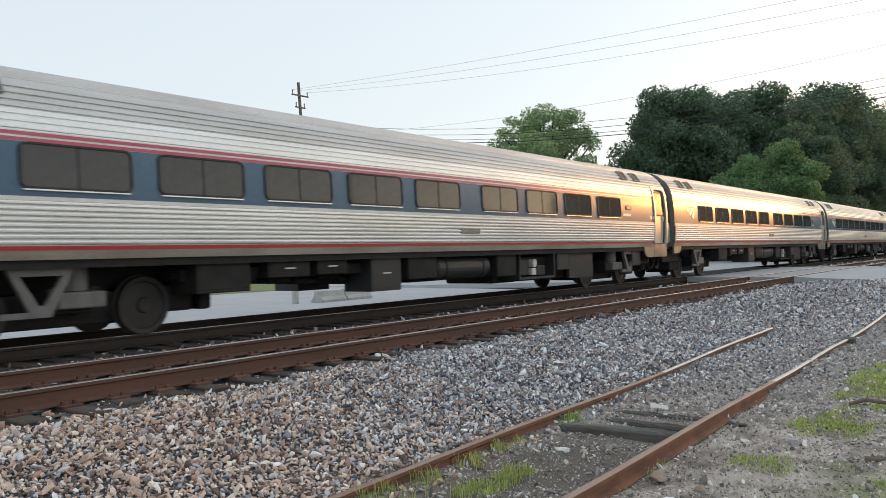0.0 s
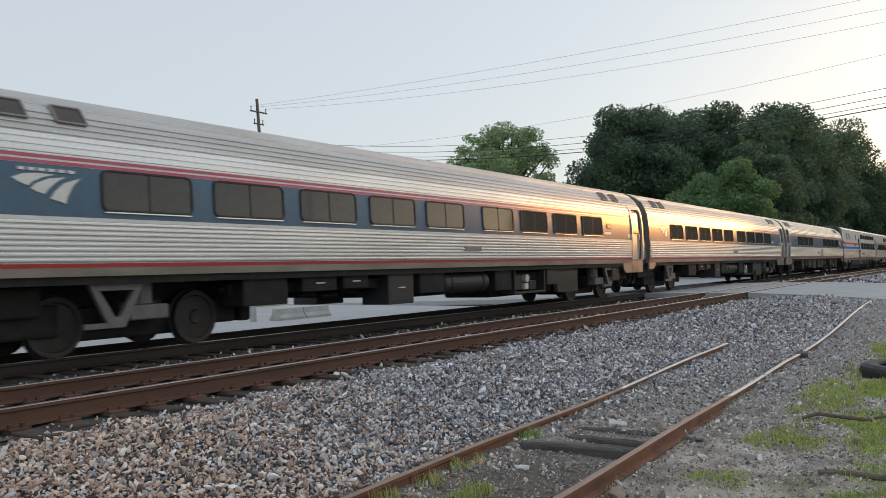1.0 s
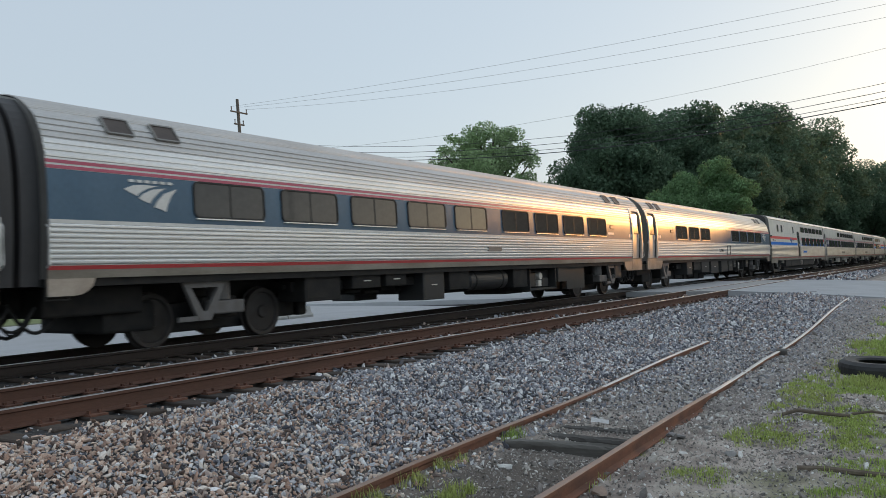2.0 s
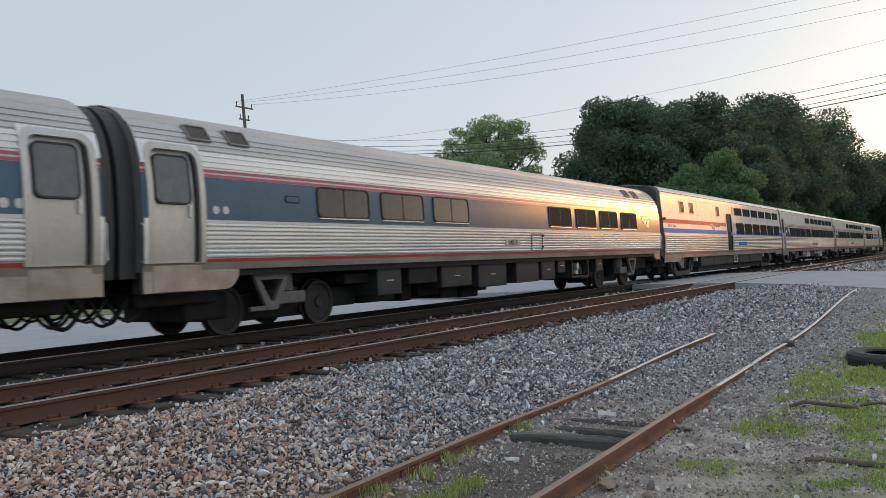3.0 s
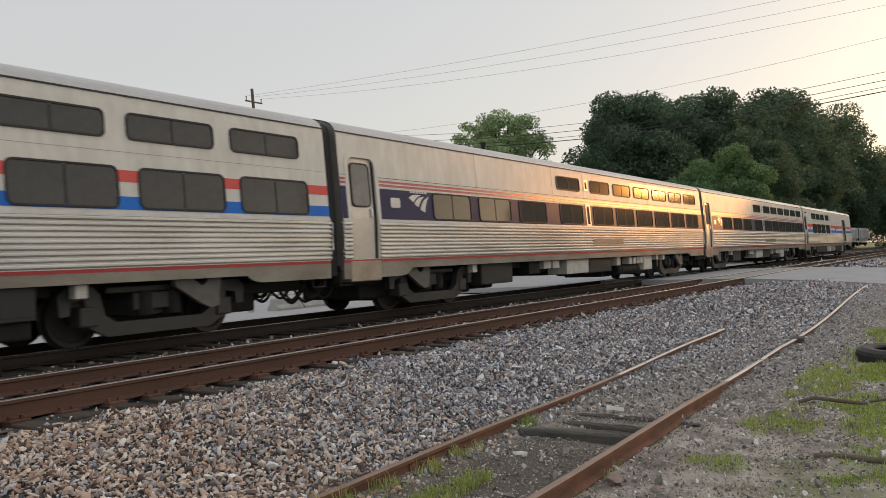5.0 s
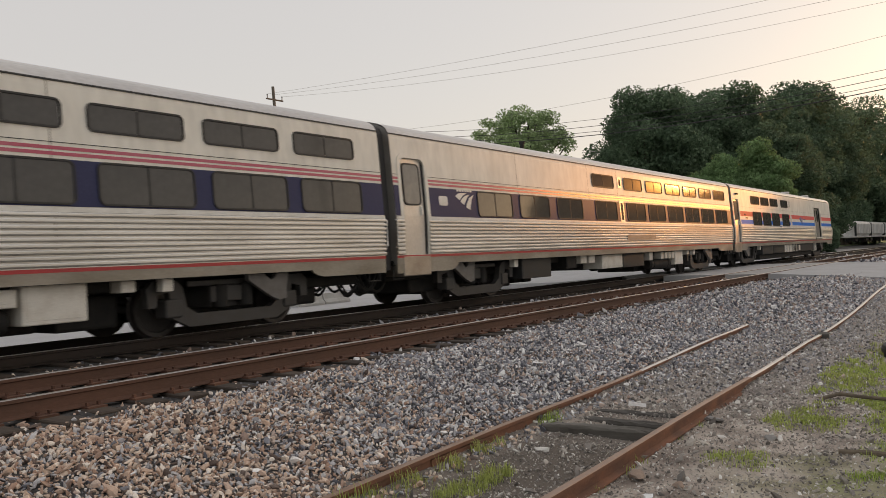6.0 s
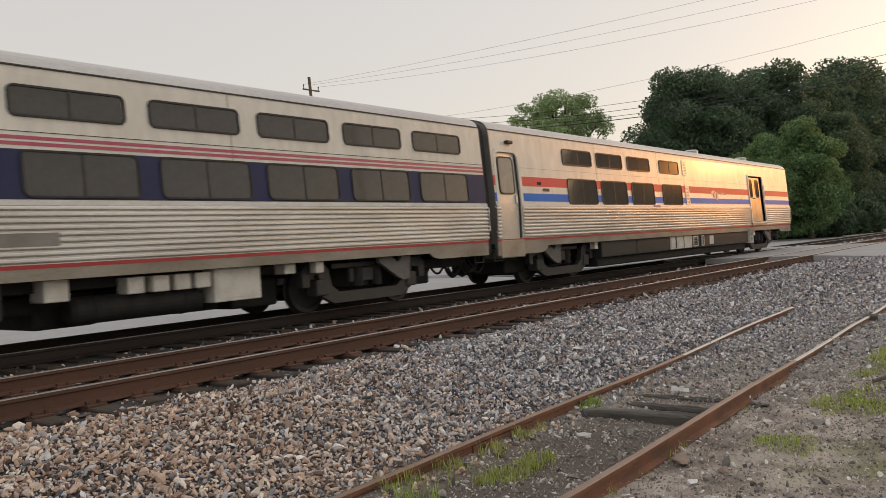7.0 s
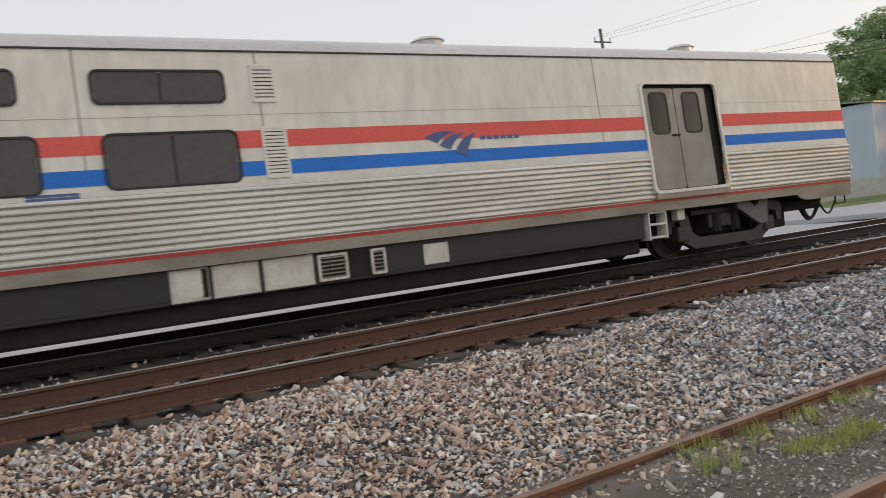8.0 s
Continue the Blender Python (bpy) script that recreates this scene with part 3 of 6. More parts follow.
    box(bm, 5.8, 6.85, 1.46 - 0.028, 1.46 - 0.012, -0.11, -0.045)
    part("joint_bar", bm, RUST, track)


build_siding()


# ---- roads ----
def strip(name, outline_rows, mat, label, category, thick=0.2):
    """A road from rows of (left, right) edges with their heights."""
    bm = bmesh.new()
    rows = [[bm.verts.new(p) for p in (a, b)] for a, b in outline_rows]
    low = [[bm.verts.new((v.co.x, v.co.y, v.co.z - thick)) for v in r] for r in rows]
    for (p, q), (lp, lq) in zip(zip(rows, rows[1:]), zip(low, low[1:])):
        bm.faces.new((p[0], p[1], q[1], q[0]))
        bm.faces.new((p[0], q[0], lq[0], lp[0]))
        bm.faces.new((p[1], lp[1], lq[1], q[1]))
    bm.faces.new((rows[0][0], low[0][0], low[0][1], rows[0][1]))
    bm.faces.new((rows[-1][0], rows[-1][1], low[-1][1], low[-1][0]))
    bmesh.ops.recalc_face_normals(bm, faces=bm.faces)
    return tagged(part(name, bm, mat), label, category, kind="structure")


strip("road_crossing_near", [((30.0, -60, -0.52), (46, -60, -0.52)), ((29.0, -8, -0.36), (46, -8, -0.36)), ((29.6, 1.8, -0.24), (46, 1.8, -0.22)), ((31.2, 4.6, -0.12), (46, 4.6, -0.1)), ((31.6, 7.38, -0.012), (46, 7.38, -0.012))], ROAD, "pale worn asphalt road over the level crossing", "road")
strip("road_crossing_middle", [((31.6, 9.06, -0.012), (46, 9.06, -0.012)), ((31.6, 11.33, -0.012), (46, 11.33, -0.012))], ROAD, "pale worn asphalt between the two tracks", "road")
strip("road_crossing_far", [((31.6, 13.02, -0.012), (46, 13.02, -0.012)), ((31.4, 16, -0.2), (46, 16, -0.2)), ((31, 30, -0.42), (47, 30, -0.42)), ((30, 60, 0.72), (48, 60, 0.72))], ROAD, "pale worn asphalt road leading away from the crossing", "road")
strip("road_parallel", [((-120, 16.2, -0.515), (-120, 30.0, -0.455)), ((31.2, 16.2, -0.505), (31.2, 30.0, -0.445))], ROAD, "pale asphalt road behind the railway", "road", 0.3)
strip("road_parallel_far", [((46.2, 16.2, -0.505), (46.2, 30.0, -0.445)), ((150, 16.2, -0.505), (150, 30.0, -0.455))], ROAD, "pale asphalt road behind the railway", "road", 0.3)
for y0 in (RAIL_A, RAIL_C):
    bm = bmesh.new()
    box(bm, 31.6, 46, y0 + 0.11, y0 + GAUGE - 0.11, -0.2, -0.012, 0.01)
    tagged(part("crossing_panel", bm, PANEL), "grey concrete panel between the rails of the crossing", "crossing panel", kind="structure")


# ---- passenger train ----
CAR = 26.0
TRACK_Y = RAIL_C + GAUGE / 2
HEAD = [(0.0, 2.41), (0.5, -10.02), (1.0, -21.68), (1.5, -33.47), (3.0, -70.15), (3.5, -82.12), (4.0, -93.65), (5.5, -129.98), (6.0, -142.41), (6.5, -153.7), (7.0, -166.01), (7.5, -177.12), (7.8, -185.2), (8.0, -190.27)]


def am_y(z):
    """Half width of a round-sided coach."""
    if z <= 2.0:
        return 1.6 - 0.05 * ((2.0 - z) / 0.8) ** 2
    u = min((z - 2.0) / 1.95, 1)
    return 1.6 * max(1 - u ** 3.0, 0) ** (1 / 3.0)


def vi_y(z):
    """Half width of a tall flat-sided car, leaning in above the belt."""
    pts = [(0.9, 1.59), (2.0, 1.6), (3.80, 1.475), (3.93, 1.40), (4.05, 1.18), (4.13, 0.85), (4.19, 0.4), (4.20, 0.0)]
    return float(np.interp(z, [p[0] for p in pts], [p[1] for p in pts]))


def fluted(width, z0, z1, pitch, depth):
    """A corrugated profile from z0 to z1: flat lands with rounded raised ribs."""
    n = max(1, round((z1 - z0) / pitch))
    line, d = [], (z1 - z0) / n
    for i in range(n):
        z = z0 + i * d
        for f, out in ((0.0, 0), (0.18, 0), (0.26, 0.8), (0.46, 1.0), (0.76, 1.0), (0.93, 0.8)):
            line.append((-(width(z + f * d) + out * depth), z + f * d))
    return line + [(-width(z1), z1)]


def plain(width, z0, z1, n=6, out=0.0):
    return [(-(width(z0 + (z1 - z0) * i / n) + out), z0 + (z1 - z0) * i / n) for i in range(n + 1)]


def both(bm, line, x0, x1):
    sweep(bm, line, x0, x1)
    sweep(bm, [(-y, z) for y, z in line][::-1], x0, x1)
    return bm


def flank(name, line, x0, x1, gaps, mat, car, label=""):
    """The plating of either side between x0 and x1, a piece on each side of every doorway."""
    edges = [x0, *[x for gap in sorted(gaps) for x in gap], x1]
    for a, b in zip(edges[::2], edges[1::2]):
        part(name, sweep(bmesh.new(), line, a, b), mat, car, label)
        part(name, sweep(bmesh.new(), [(-y, z) for y, z in line][::-1], a, b), mat, car, label)


def side_pose(width, x, z, side=-1, out=0.0):
    """The pose of a thing let into the car's side, leaning with it; it faces outwards along its own -y."""
    dz = 0.05
    lean = math.degrees(math.atan2(width(z - dz) - width(z + dz), 2 * dz))
    if side < 0:
        return pose(x, -(width(z) + out), z, -lean, 0, 0)
    return pose(x, width(z) + out, z, lean, 0, 0) @ pose(0, 0, 0, 0, 0, 180)


WINDOWS, SILLS = {}, {}


def window(car, width, x0, x1, z0, z1, sides=(-1, 1), r=0.12):
    """A fixed window: black gasket, two panes and the bar between them."""
    w, h = round(x1 - x0, 2), round(z1 - z0, 2)
    if (w, h) not in WINDOWS:
        bm = ring(bmesh.new(), rounded(w, h, r), rounded(w - 0.06, h - 0.06, r * 0.7), -0.022, 0.03)
        frame_me = bpy.data.meshes.new("window")
        bm.to_mesh(frame_me)
        bm.free()
        frame_me.materials.append(RUBBER)
        panes = []
        half = (w - 0.07) / 2
        if w > 0.8:
            for s in (-1, 1):
                bm = slab(bmesh.new(), [(s * half / 2 + x, z) for x, z in rounded(half - 0.012, h - 0.065, 0.03)], -0.006, 0.01)
                panes.append(bm)
            bar = box(bmesh.new(), -0.014, 0.014, -0.014, 0.012, -h / 2 + 0.04, h / 2 - 0.04)
        else:
            panes.append(slab(bmesh.new(), rounded(w - 0.1, h - 0.1, 0.02), -0.006, 0.01))
            bar = None
        meshes = []
        for bm in panes:
            me = bpy.data.meshes.new("pane")
            bm.to_mesh(me)
            bm.free()
            me.materials.append(GLASS)
            meshes.append(me)
        bar_me = None
        if bar:
            bar_me = bpy.data.meshes.new("bar")
            bar.to_mesh(bar_me)
            bar.free()
            bar_me.materials.append(RUBBER)
        WINDOWS[(w, h)] = (frame_me, meshes, bar_me)
    frame_me, meshes, bar_me = WINDOWS[(w, h)]
    for side in sides:
        ob = part("window", frame_me, None, car)
        ob.matrix_basis = side_pose(width, (x0 + x1) / 2, (z0 + z1) / 2, side, 0.004)
        for me in meshes:
            part("pane", me, None, ob)
        if w > 0.8 and width is am_y:
            if w not in SILLS:
                SILLS[w] = bpy.data.meshes.new("sill")
                bm = box(bmesh.new(), -w / 2 + 0.05, w / 2 - 0.05, -0.026, 0.01, -0.009, 0.009)
                bm.to_mesh(SILLS[w])
                bm.free()
                SILLS[w].materials.append(STEEL)
            part("sill", SILLS[w], None, ob).matrix_basis = pose(0, 0, -h / 2 - 0.012)
        if bar_me:
            part("bar", bar_me, None, ob)


def panel(car, name, width, x0, x1, z0, z1, mat, out=0.006, side=-1, label="", r=0.02, depth=0.03):
    """A flat plate set on the side."""
    w, h = x1 - x0, z1 - z0
    ob = part(name, slab(bmesh.new(), rounded(w, h, min(r, w / 2.1, h / 2.1), 3), -out, depth), mat, car, label)
    ob.matrix_basis = side_pose(width, (x0 + x1) / 2, (z0 + z1) / 2, side)
    return ob


def curved_plate(width, z0, z1, x0, x1, side, deep, thick):
    """An upright plate that follows the car's side, set back into it."""
    n = 10
    zs = [z0 + (z1 - z0) * i / n for i in range(n + 1)]
    line = [(side * (width(z) - deep), z) for z in zs] + [(side * (width(z) - deep - thick), z) for z in zs[::-1]]
    bm = sweep(bmesh.new(), line, x0, x1, closed=True)
    bmesh.ops.recalc_face_normals(bm, faces=bm.faces)
    return bm


def arched(w, z0, z1, r, n=10):
    """The outline of a doorway with rounded upper corners, its sides in short lengths."""
    pts = [(-w / 2, z0 + (z1 - r - z0) * i / n) for i in range(n)]
    pts += [(-w / 2 + r - r * math.cos(radians(15 * i)), z1 - r + r * math.sin(radians(15 * i))) for i in range(7)]
    return pts + [(-x, z) for x, z in pts[::-1]]


def wrapped(bm, width, side, x):
    """Lays a flat piece, built at y = 0, on the car's curved side."""
    for v in bm.verts:
        v.co = (x + v.co.x, side * (width(v.co.z) - v.co.y), v.co.z)
    bmesh.ops.recalc_face_normals(bm, faces=bm.faces)
    return bm


def door(car, width, x0, x1, z0, z1, mat=STEEL_DULL, sides=(-1, 1)):
    """A vestibule door set back in its doorway: leaf, painted shade strip, lintel, tall window, kick plate and handle.
    """
    for side in sides:
        h = z1 - z0
        ob = part("door", curved_plate(width, z0, z1, x0, x1, side, 0.055, 0.03), mat, car, "dull steel vestibule door")
        # black strip paints the shade of the recess along one edge
        part("jamb", curved_plate(width, z0, z1, x1 - 0.09, x1, side, 0.03, 0.02), RUBBER, ob, "near-black strip for the shade in the door recess")
        part("lintel", curved_plate(width, z1 - 0.03, z1, x0 + 0.025, x1 - 0.05, side, 0.01, 0.04), RUBBER, ob)
        w = x1 - x0
        proud = -0.012 if width is vi_y else -0.042
        bm = ring(bmesh.new(), arched(w + 0.15, z0 + 0.002, z1 + 0.07, 0.24), arched(w - 0.07, z0 + 0.012, z1 - 0.035, 0.17), proud, 0.05)
        part("door_frame", wrapped(bm, width, side, (x0 + x1) / 2), WHITE if width is vi_y else DOOR_STEEL, ob)
        cx, gw, gh, gz = (x0 + x1) / 2 - 0.03, w * (0.6 if width is vi_y else 0.66), h * 0.40, z0 + h * 0.72
        outline = rounded(gw, gh, 0.10)
        win = part("door_window", ring(bmesh.new(), rounded(gw + 0.06, gh + 0.06, 0.12), outline, -0.034, 0.02), RUBBER, ob)
        win.matrix_basis = side_pose(width, cx, gz, side, -0.055)
        part("pane", slab(bmesh.new(), outline, -0.024, 0.02), DOOR_GLASS, ob).matrix_basis = side_pose(width, cx, gz, side, -0.055)
        part("handle", box(bmesh.new(), -0.02, 0.02, -0.05, 0.0, -0.1, 0.1, 0.008), STEEL, ob).matrix_basis = side_pose(width, x1 - 0.2, z0 + h * 0.45, side, -0.055)
        part("kick_plate", curved_plate(width, z0 + 0.05, z0 + 0.3, x0 + 0.1, x1 - 0.12, side, 0.05, 0.006), mat, ob)


def grille(car, width, x0, x1, z0, z1, sides=(-1,), mat=None, slats=0, blades=None):
    """A louvred vent: frame, dark back and slats."""
    for side in sides:
        w, h = x1 - x0, z1 - z0
        ob = part("vent", ring(bmesh.new(), rounded(w, h, 0.02), rounded(w - 0.07, h - 0.07, 0.015), -0.02, 0.02), mat or WHITE, car)
        ob.matrix_basis = side_pose(width, (x0 + x1) / 2, (z0 + z1) / 2, side, 0.002)
        part("backing", slab(bmesh.new(), rounded(w - 0.05, h - 0.05, 0.01), -0.003, 0.015), UNDER, ob)
        n = slats or max(3, int(h / 0.055))
        bm = bmesh.new()
        for i in range(n):
            z = -h / 2 + 0.05 + (h - 0.1) * i / (n - 1)
            box(bm, -w / 2 + 0.035, w / 2 - 0.035, -0.016, -0.004, z - (0.012 if blades else 0.022), z + (0.008 if blades else 0.016))
        part("slats", bm, blades or mat or WHITE, ob)


def wheel_mesh():
    bm = bmesh.new()
    prof = [(0.0, 0.06), (0.11, 0.07), (0.13, 0.035), (0.36, 0.02), (0.385, 0.055), (0.452, 0.06), (0.457, -0.05), (0.485, -0.062), (0.485, -0.085), (0.30, -0.06), (0.0, -0.07)]
    for side in (-1, 1):
        rows = []
        for i in range(24):
            a = 2 * math.pi * i / 24
            rows.append([bm.verts.new((r * math.cos(a), side * (0.76 + o), r * math.sin(a))) for r, o in prof])
        for p, q in zip(rows, rows[1:] + rows[:1]):
            for j in range(len(prof) - 1):
                bm.faces.new((p[j], p[j + 1], q[j + 1], q[j]))
    bmesh.ops.remove_doubles(bm, verts=bm.verts, dist=0.0005)
    cyl(bm, (0, 0, 0), "y", 0.085, 1.6, 12)
    bmesh.ops.recalc_face_normals(bm, faces=bm.faces)
    me = bpy.data.meshes.new("wheelset")
    bm.to_mesh(me)
    bm.free()
    me.materials.append(WHEEL)
    return me


WHEELSET = wheel_mesh()
ROLLING = []


def bogie(car, x, outside):
    """A four-wheel truck. outside: its side frame hangs outside the wheels, as on the tall cars."""
    paint = BOGIE if outside else UNDER
    bm = box(bmesh.new(), -0.4, 0.4, -1.05, 1.05, 0.42, 0.8, 0.02)
    ob = part("bogie", bm, paint, car, "grey cast steel bogie" if outside else "black cast steel bogie")
    ob.matrix_basis = pose(x, 0, 0)
    part("brake_beam", box(bmesh.new(), -1.0, 1.0, -0.62, 0.62, 0.2, 0.419, 0.04), UNDER, ob)
    for s in (-1, 1):
        if outside:
            y0, y1 = (-1.22, -1.08) if s < 0 else (1.08, 1.22)
            part("side_frame", slab(bmesh.new(), [(-1.78, 0.80), (-1.66, 0.92), (-1.22, 0.92), (-1.10, 0.80), (-1.02, 0.48), (-0.82, 0.36), (0.82, 0.36), (1.02, 0.48), (1.10, 0.80), (1.22, 0.92), (1.66, 0.92), (1.78, 0.80), (1.76, 0.5), (1.60, 0.5), (1.58, 0.7), (1.36, 0.74), (1.28, 0.3), (0.98, 0.15), (-0.98, 0.15), (-1.28, 0.3), (-1.36, 0.74), (-1.58, 0.7), (-1.60, 0.5), (-1.76, 0.5)], y0, y1), paint, ob)
            part("equaliser", box(bmesh.new(), -0.5, 0.42, y0 + 0.02, y1 - 0.02, 0.52, 0.79, 0.02), paint, ob)
            part("transom", box(bmesh.new(), -0.95, 0.95, y0 + 0.05, y1 - 0.04, 0.80, 0.90, 0.02), paint, ob)
        else:
            y0, y1 = (-0.66, -0.5) if s < 0 else (0.5, 0.66)
            part("side_frame", slab(bmesh.new(), [(-1.65, 0.5), (-1.5, 0.64), (-0.5, 0.72), (0.5, 0.72), (1.5, 0.64), (1.65, 0.5), (1.5, 0.36), (0.5, 0.34), (-0.5, 0.34), (-1.5, 0.36)], y0, y1), paint, ob)
            part("bolster_end", box(bmesh.new(), -0.36, 0.36, min(s * 1.3, s * 0.7), max(s * 1.3, s * 0.7), 0.5, 0.74, 0.03), STRUT, ob)
    for s in (-1, 1):
        for dx in ((-0.28, 0.28) if outside else (0,)):
            bm = cyl(bmesh.new(), (dx, s * (1.15 if outside else 1.02), 0.62 if outside else 0.92), "z", 0.13 if outside else 0.2, 0.38 if outside else 0.34, 14)
            part("spring", bm, UNDER if outside else STRUT, ob)
        for dx in (-1.295, 1.295):
            bm = box(bmesh.new(), dx - 0.16, dx + 0.16, min(s * 0.96, s * 1.26), max(s * 0.96, s * 1.26), 0.32, 0.62, 0.03) if outside else box(bmesh.new(), dx - 0.13, dx + 0.13, min(s * 0.45, s * 0.7), max(s * 0.45, s * 0.7), 0.3, 0.6, 0.03)
            part("axle_box", bm, BOGIE if outside else UNDER, ob)
    for dx in (-1.295, 1.295):
        w = part("wheelset", WHEELSET, None, ob)
        w.matrix_basis = pose(dx, 0, 0.457)
        ROLLING.append((w, dx))
    return ob


def strut(car, x, mat, solid):
    """The bracket beside a truck: an open triangle, or a solid fork on the tall cars."""
    for s in (-1, 1):
        bm = bmesh.new()
        y = s * 1.36
        if solid:
            slab(bm, [(-0.62, 1.0), (-0.3, 1.0), (-0.06, 0.84), (0.04, 0.9), (0.1, 1.0), (0.36, 1.0), (0.3, 0.7), (0.3, 0.5), (0.12, 0.47), (-0.1, 0.56), (-0.6, 0.86)], y - 0.05, y + 0.05)
        else:
            ring(bm, [(-0.48, 1.1), (0.48, 1.1), (0.13, 0.42), (-0.13, 0.42)], [(-0.3, 0.98), (0.3, 0.98), (0.045, 0.58), (-0.045, 0.58)], y - 0.04, y + 0.04)
            box(bm, -0.55, -0.1, y - 0.03, y + 0.03, 0.42, 0.5)
        part("bracket", bm, mat, car).matrix_basis = pose(x, 0, 0)


def under_box(car, x0, x1, z0, z1, mat, name="equipment_box", sides=(-1, 1), latch=False, deep=0.75, out=1.42):
    for s in sides:
        ya, yb = sorted((s * out, s * (out - deep)))
        ob = part(name, box(bmesh.new(), x0, x1, ya, yb, z0, z1, 0.018), mat, car)
        bm = bmesh.new()
        yo = s * (out + 0.006)
        y0, y1 = sorted((yo, s * (out - 0.02)))
        box(bm, x0 + 0.05, x1 - 0.05, y0, y1, z0 + 0.06, z1 - 0.05, 0.004)
        part("cover", bm, mat, ob)
        if latch:
            y0, y1 = sorted((s * (out + 0.02), s * out))
            part("latch", box(bmesh.new(), (x0 + x1) / 2 - 0.12, (x0 + x1) / 2 + 0.12, y0, y1, (z0 + z1) / 2 - 0.012, (z0 + z1) / 2 + 0.012), BOX_PALE, ob)


def open_frame(car, x0, x1, z0, z1):
    """An open equipment bay: frame, dark inside and pale fittings."""
    for s in (-1, 1):
        y = s * 1.4
        bm = bmesh.new()
        for a in ((x0, x0 + 0.06, z0, z1), (x1 - 0.06, x1, z0, z1), (x0 + 0.06, x1 - 0.06, z0, z0 + 0.06), (x0 + 0.06, x1 - 0.06, z1 - 0.05, z1)):
            ya, yb = sorted((y, y - s * 0.7))
            box(bm, a[0], a[1], ya, yb, a[2], a[3])
        ob = part("equipment_frame", bm, BOX_DARK, car)
        bm = bmesh.new()
        w, h = x1 - x0, z1 - z0
        ya, yb = sorted((y - s * 0.15, y - s * 0.5))
        box(bm, x0 + 0.12 * w, x0 + 0.38 * w, ya, yb, z0 + 0.1, z0 + 0.72 * h, 0.02)
        part("machinery", bm, BOX_DARK, ob)
        part("machinery", box(bmesh.new(), x0 + 0.62 * w, x0 + 0.85 * w, ya, yb, z0 + 0.08, z0 + 0.5 * h, 0.02), BOX_DARK, ob)
        bm = cyl(bmesh.new(), (x0 + 0.5 * w, y - s * 0.2, z0 + 0.58 * h), "y", 0.11, 0.22, 14)
        box(bm, x0 + 0.44 * w, x0 + 0.56 * w, *sorted((y - s * 0.12, y - s * 0.3)), z0 + 0.1, z0 + 0.4 * h, 0.015)
        part("valve", bm, BOX_PALE, ob)


def tank(car, x0, x1, z, r, mat):
    for s in (-1, 1):
        bm = cyl(bmesh.new(), ((x0 + x1) / 2, s * 1.12, z), "x", r, x1 - x0 - 0.16, 24)
        cyl(bm, (x0 + 0.04, s * 1.12, z), "x", r * 0.75, 0.08, 24, r)
        cyl(bm, (x1 - 0.04, s * 1.12, z), "x", r, 0.08, 24, r * 0.75)
        ob = part("air_tank", bm, mat, car, smooth=False)
        for x in (x0 + 0.35, x1 - 0.35):
            part("strap", cyl(bmesh.new(), (x, s * 1.12, z), "x", r + 0.012, 0.05, 24), UNDER, ob)


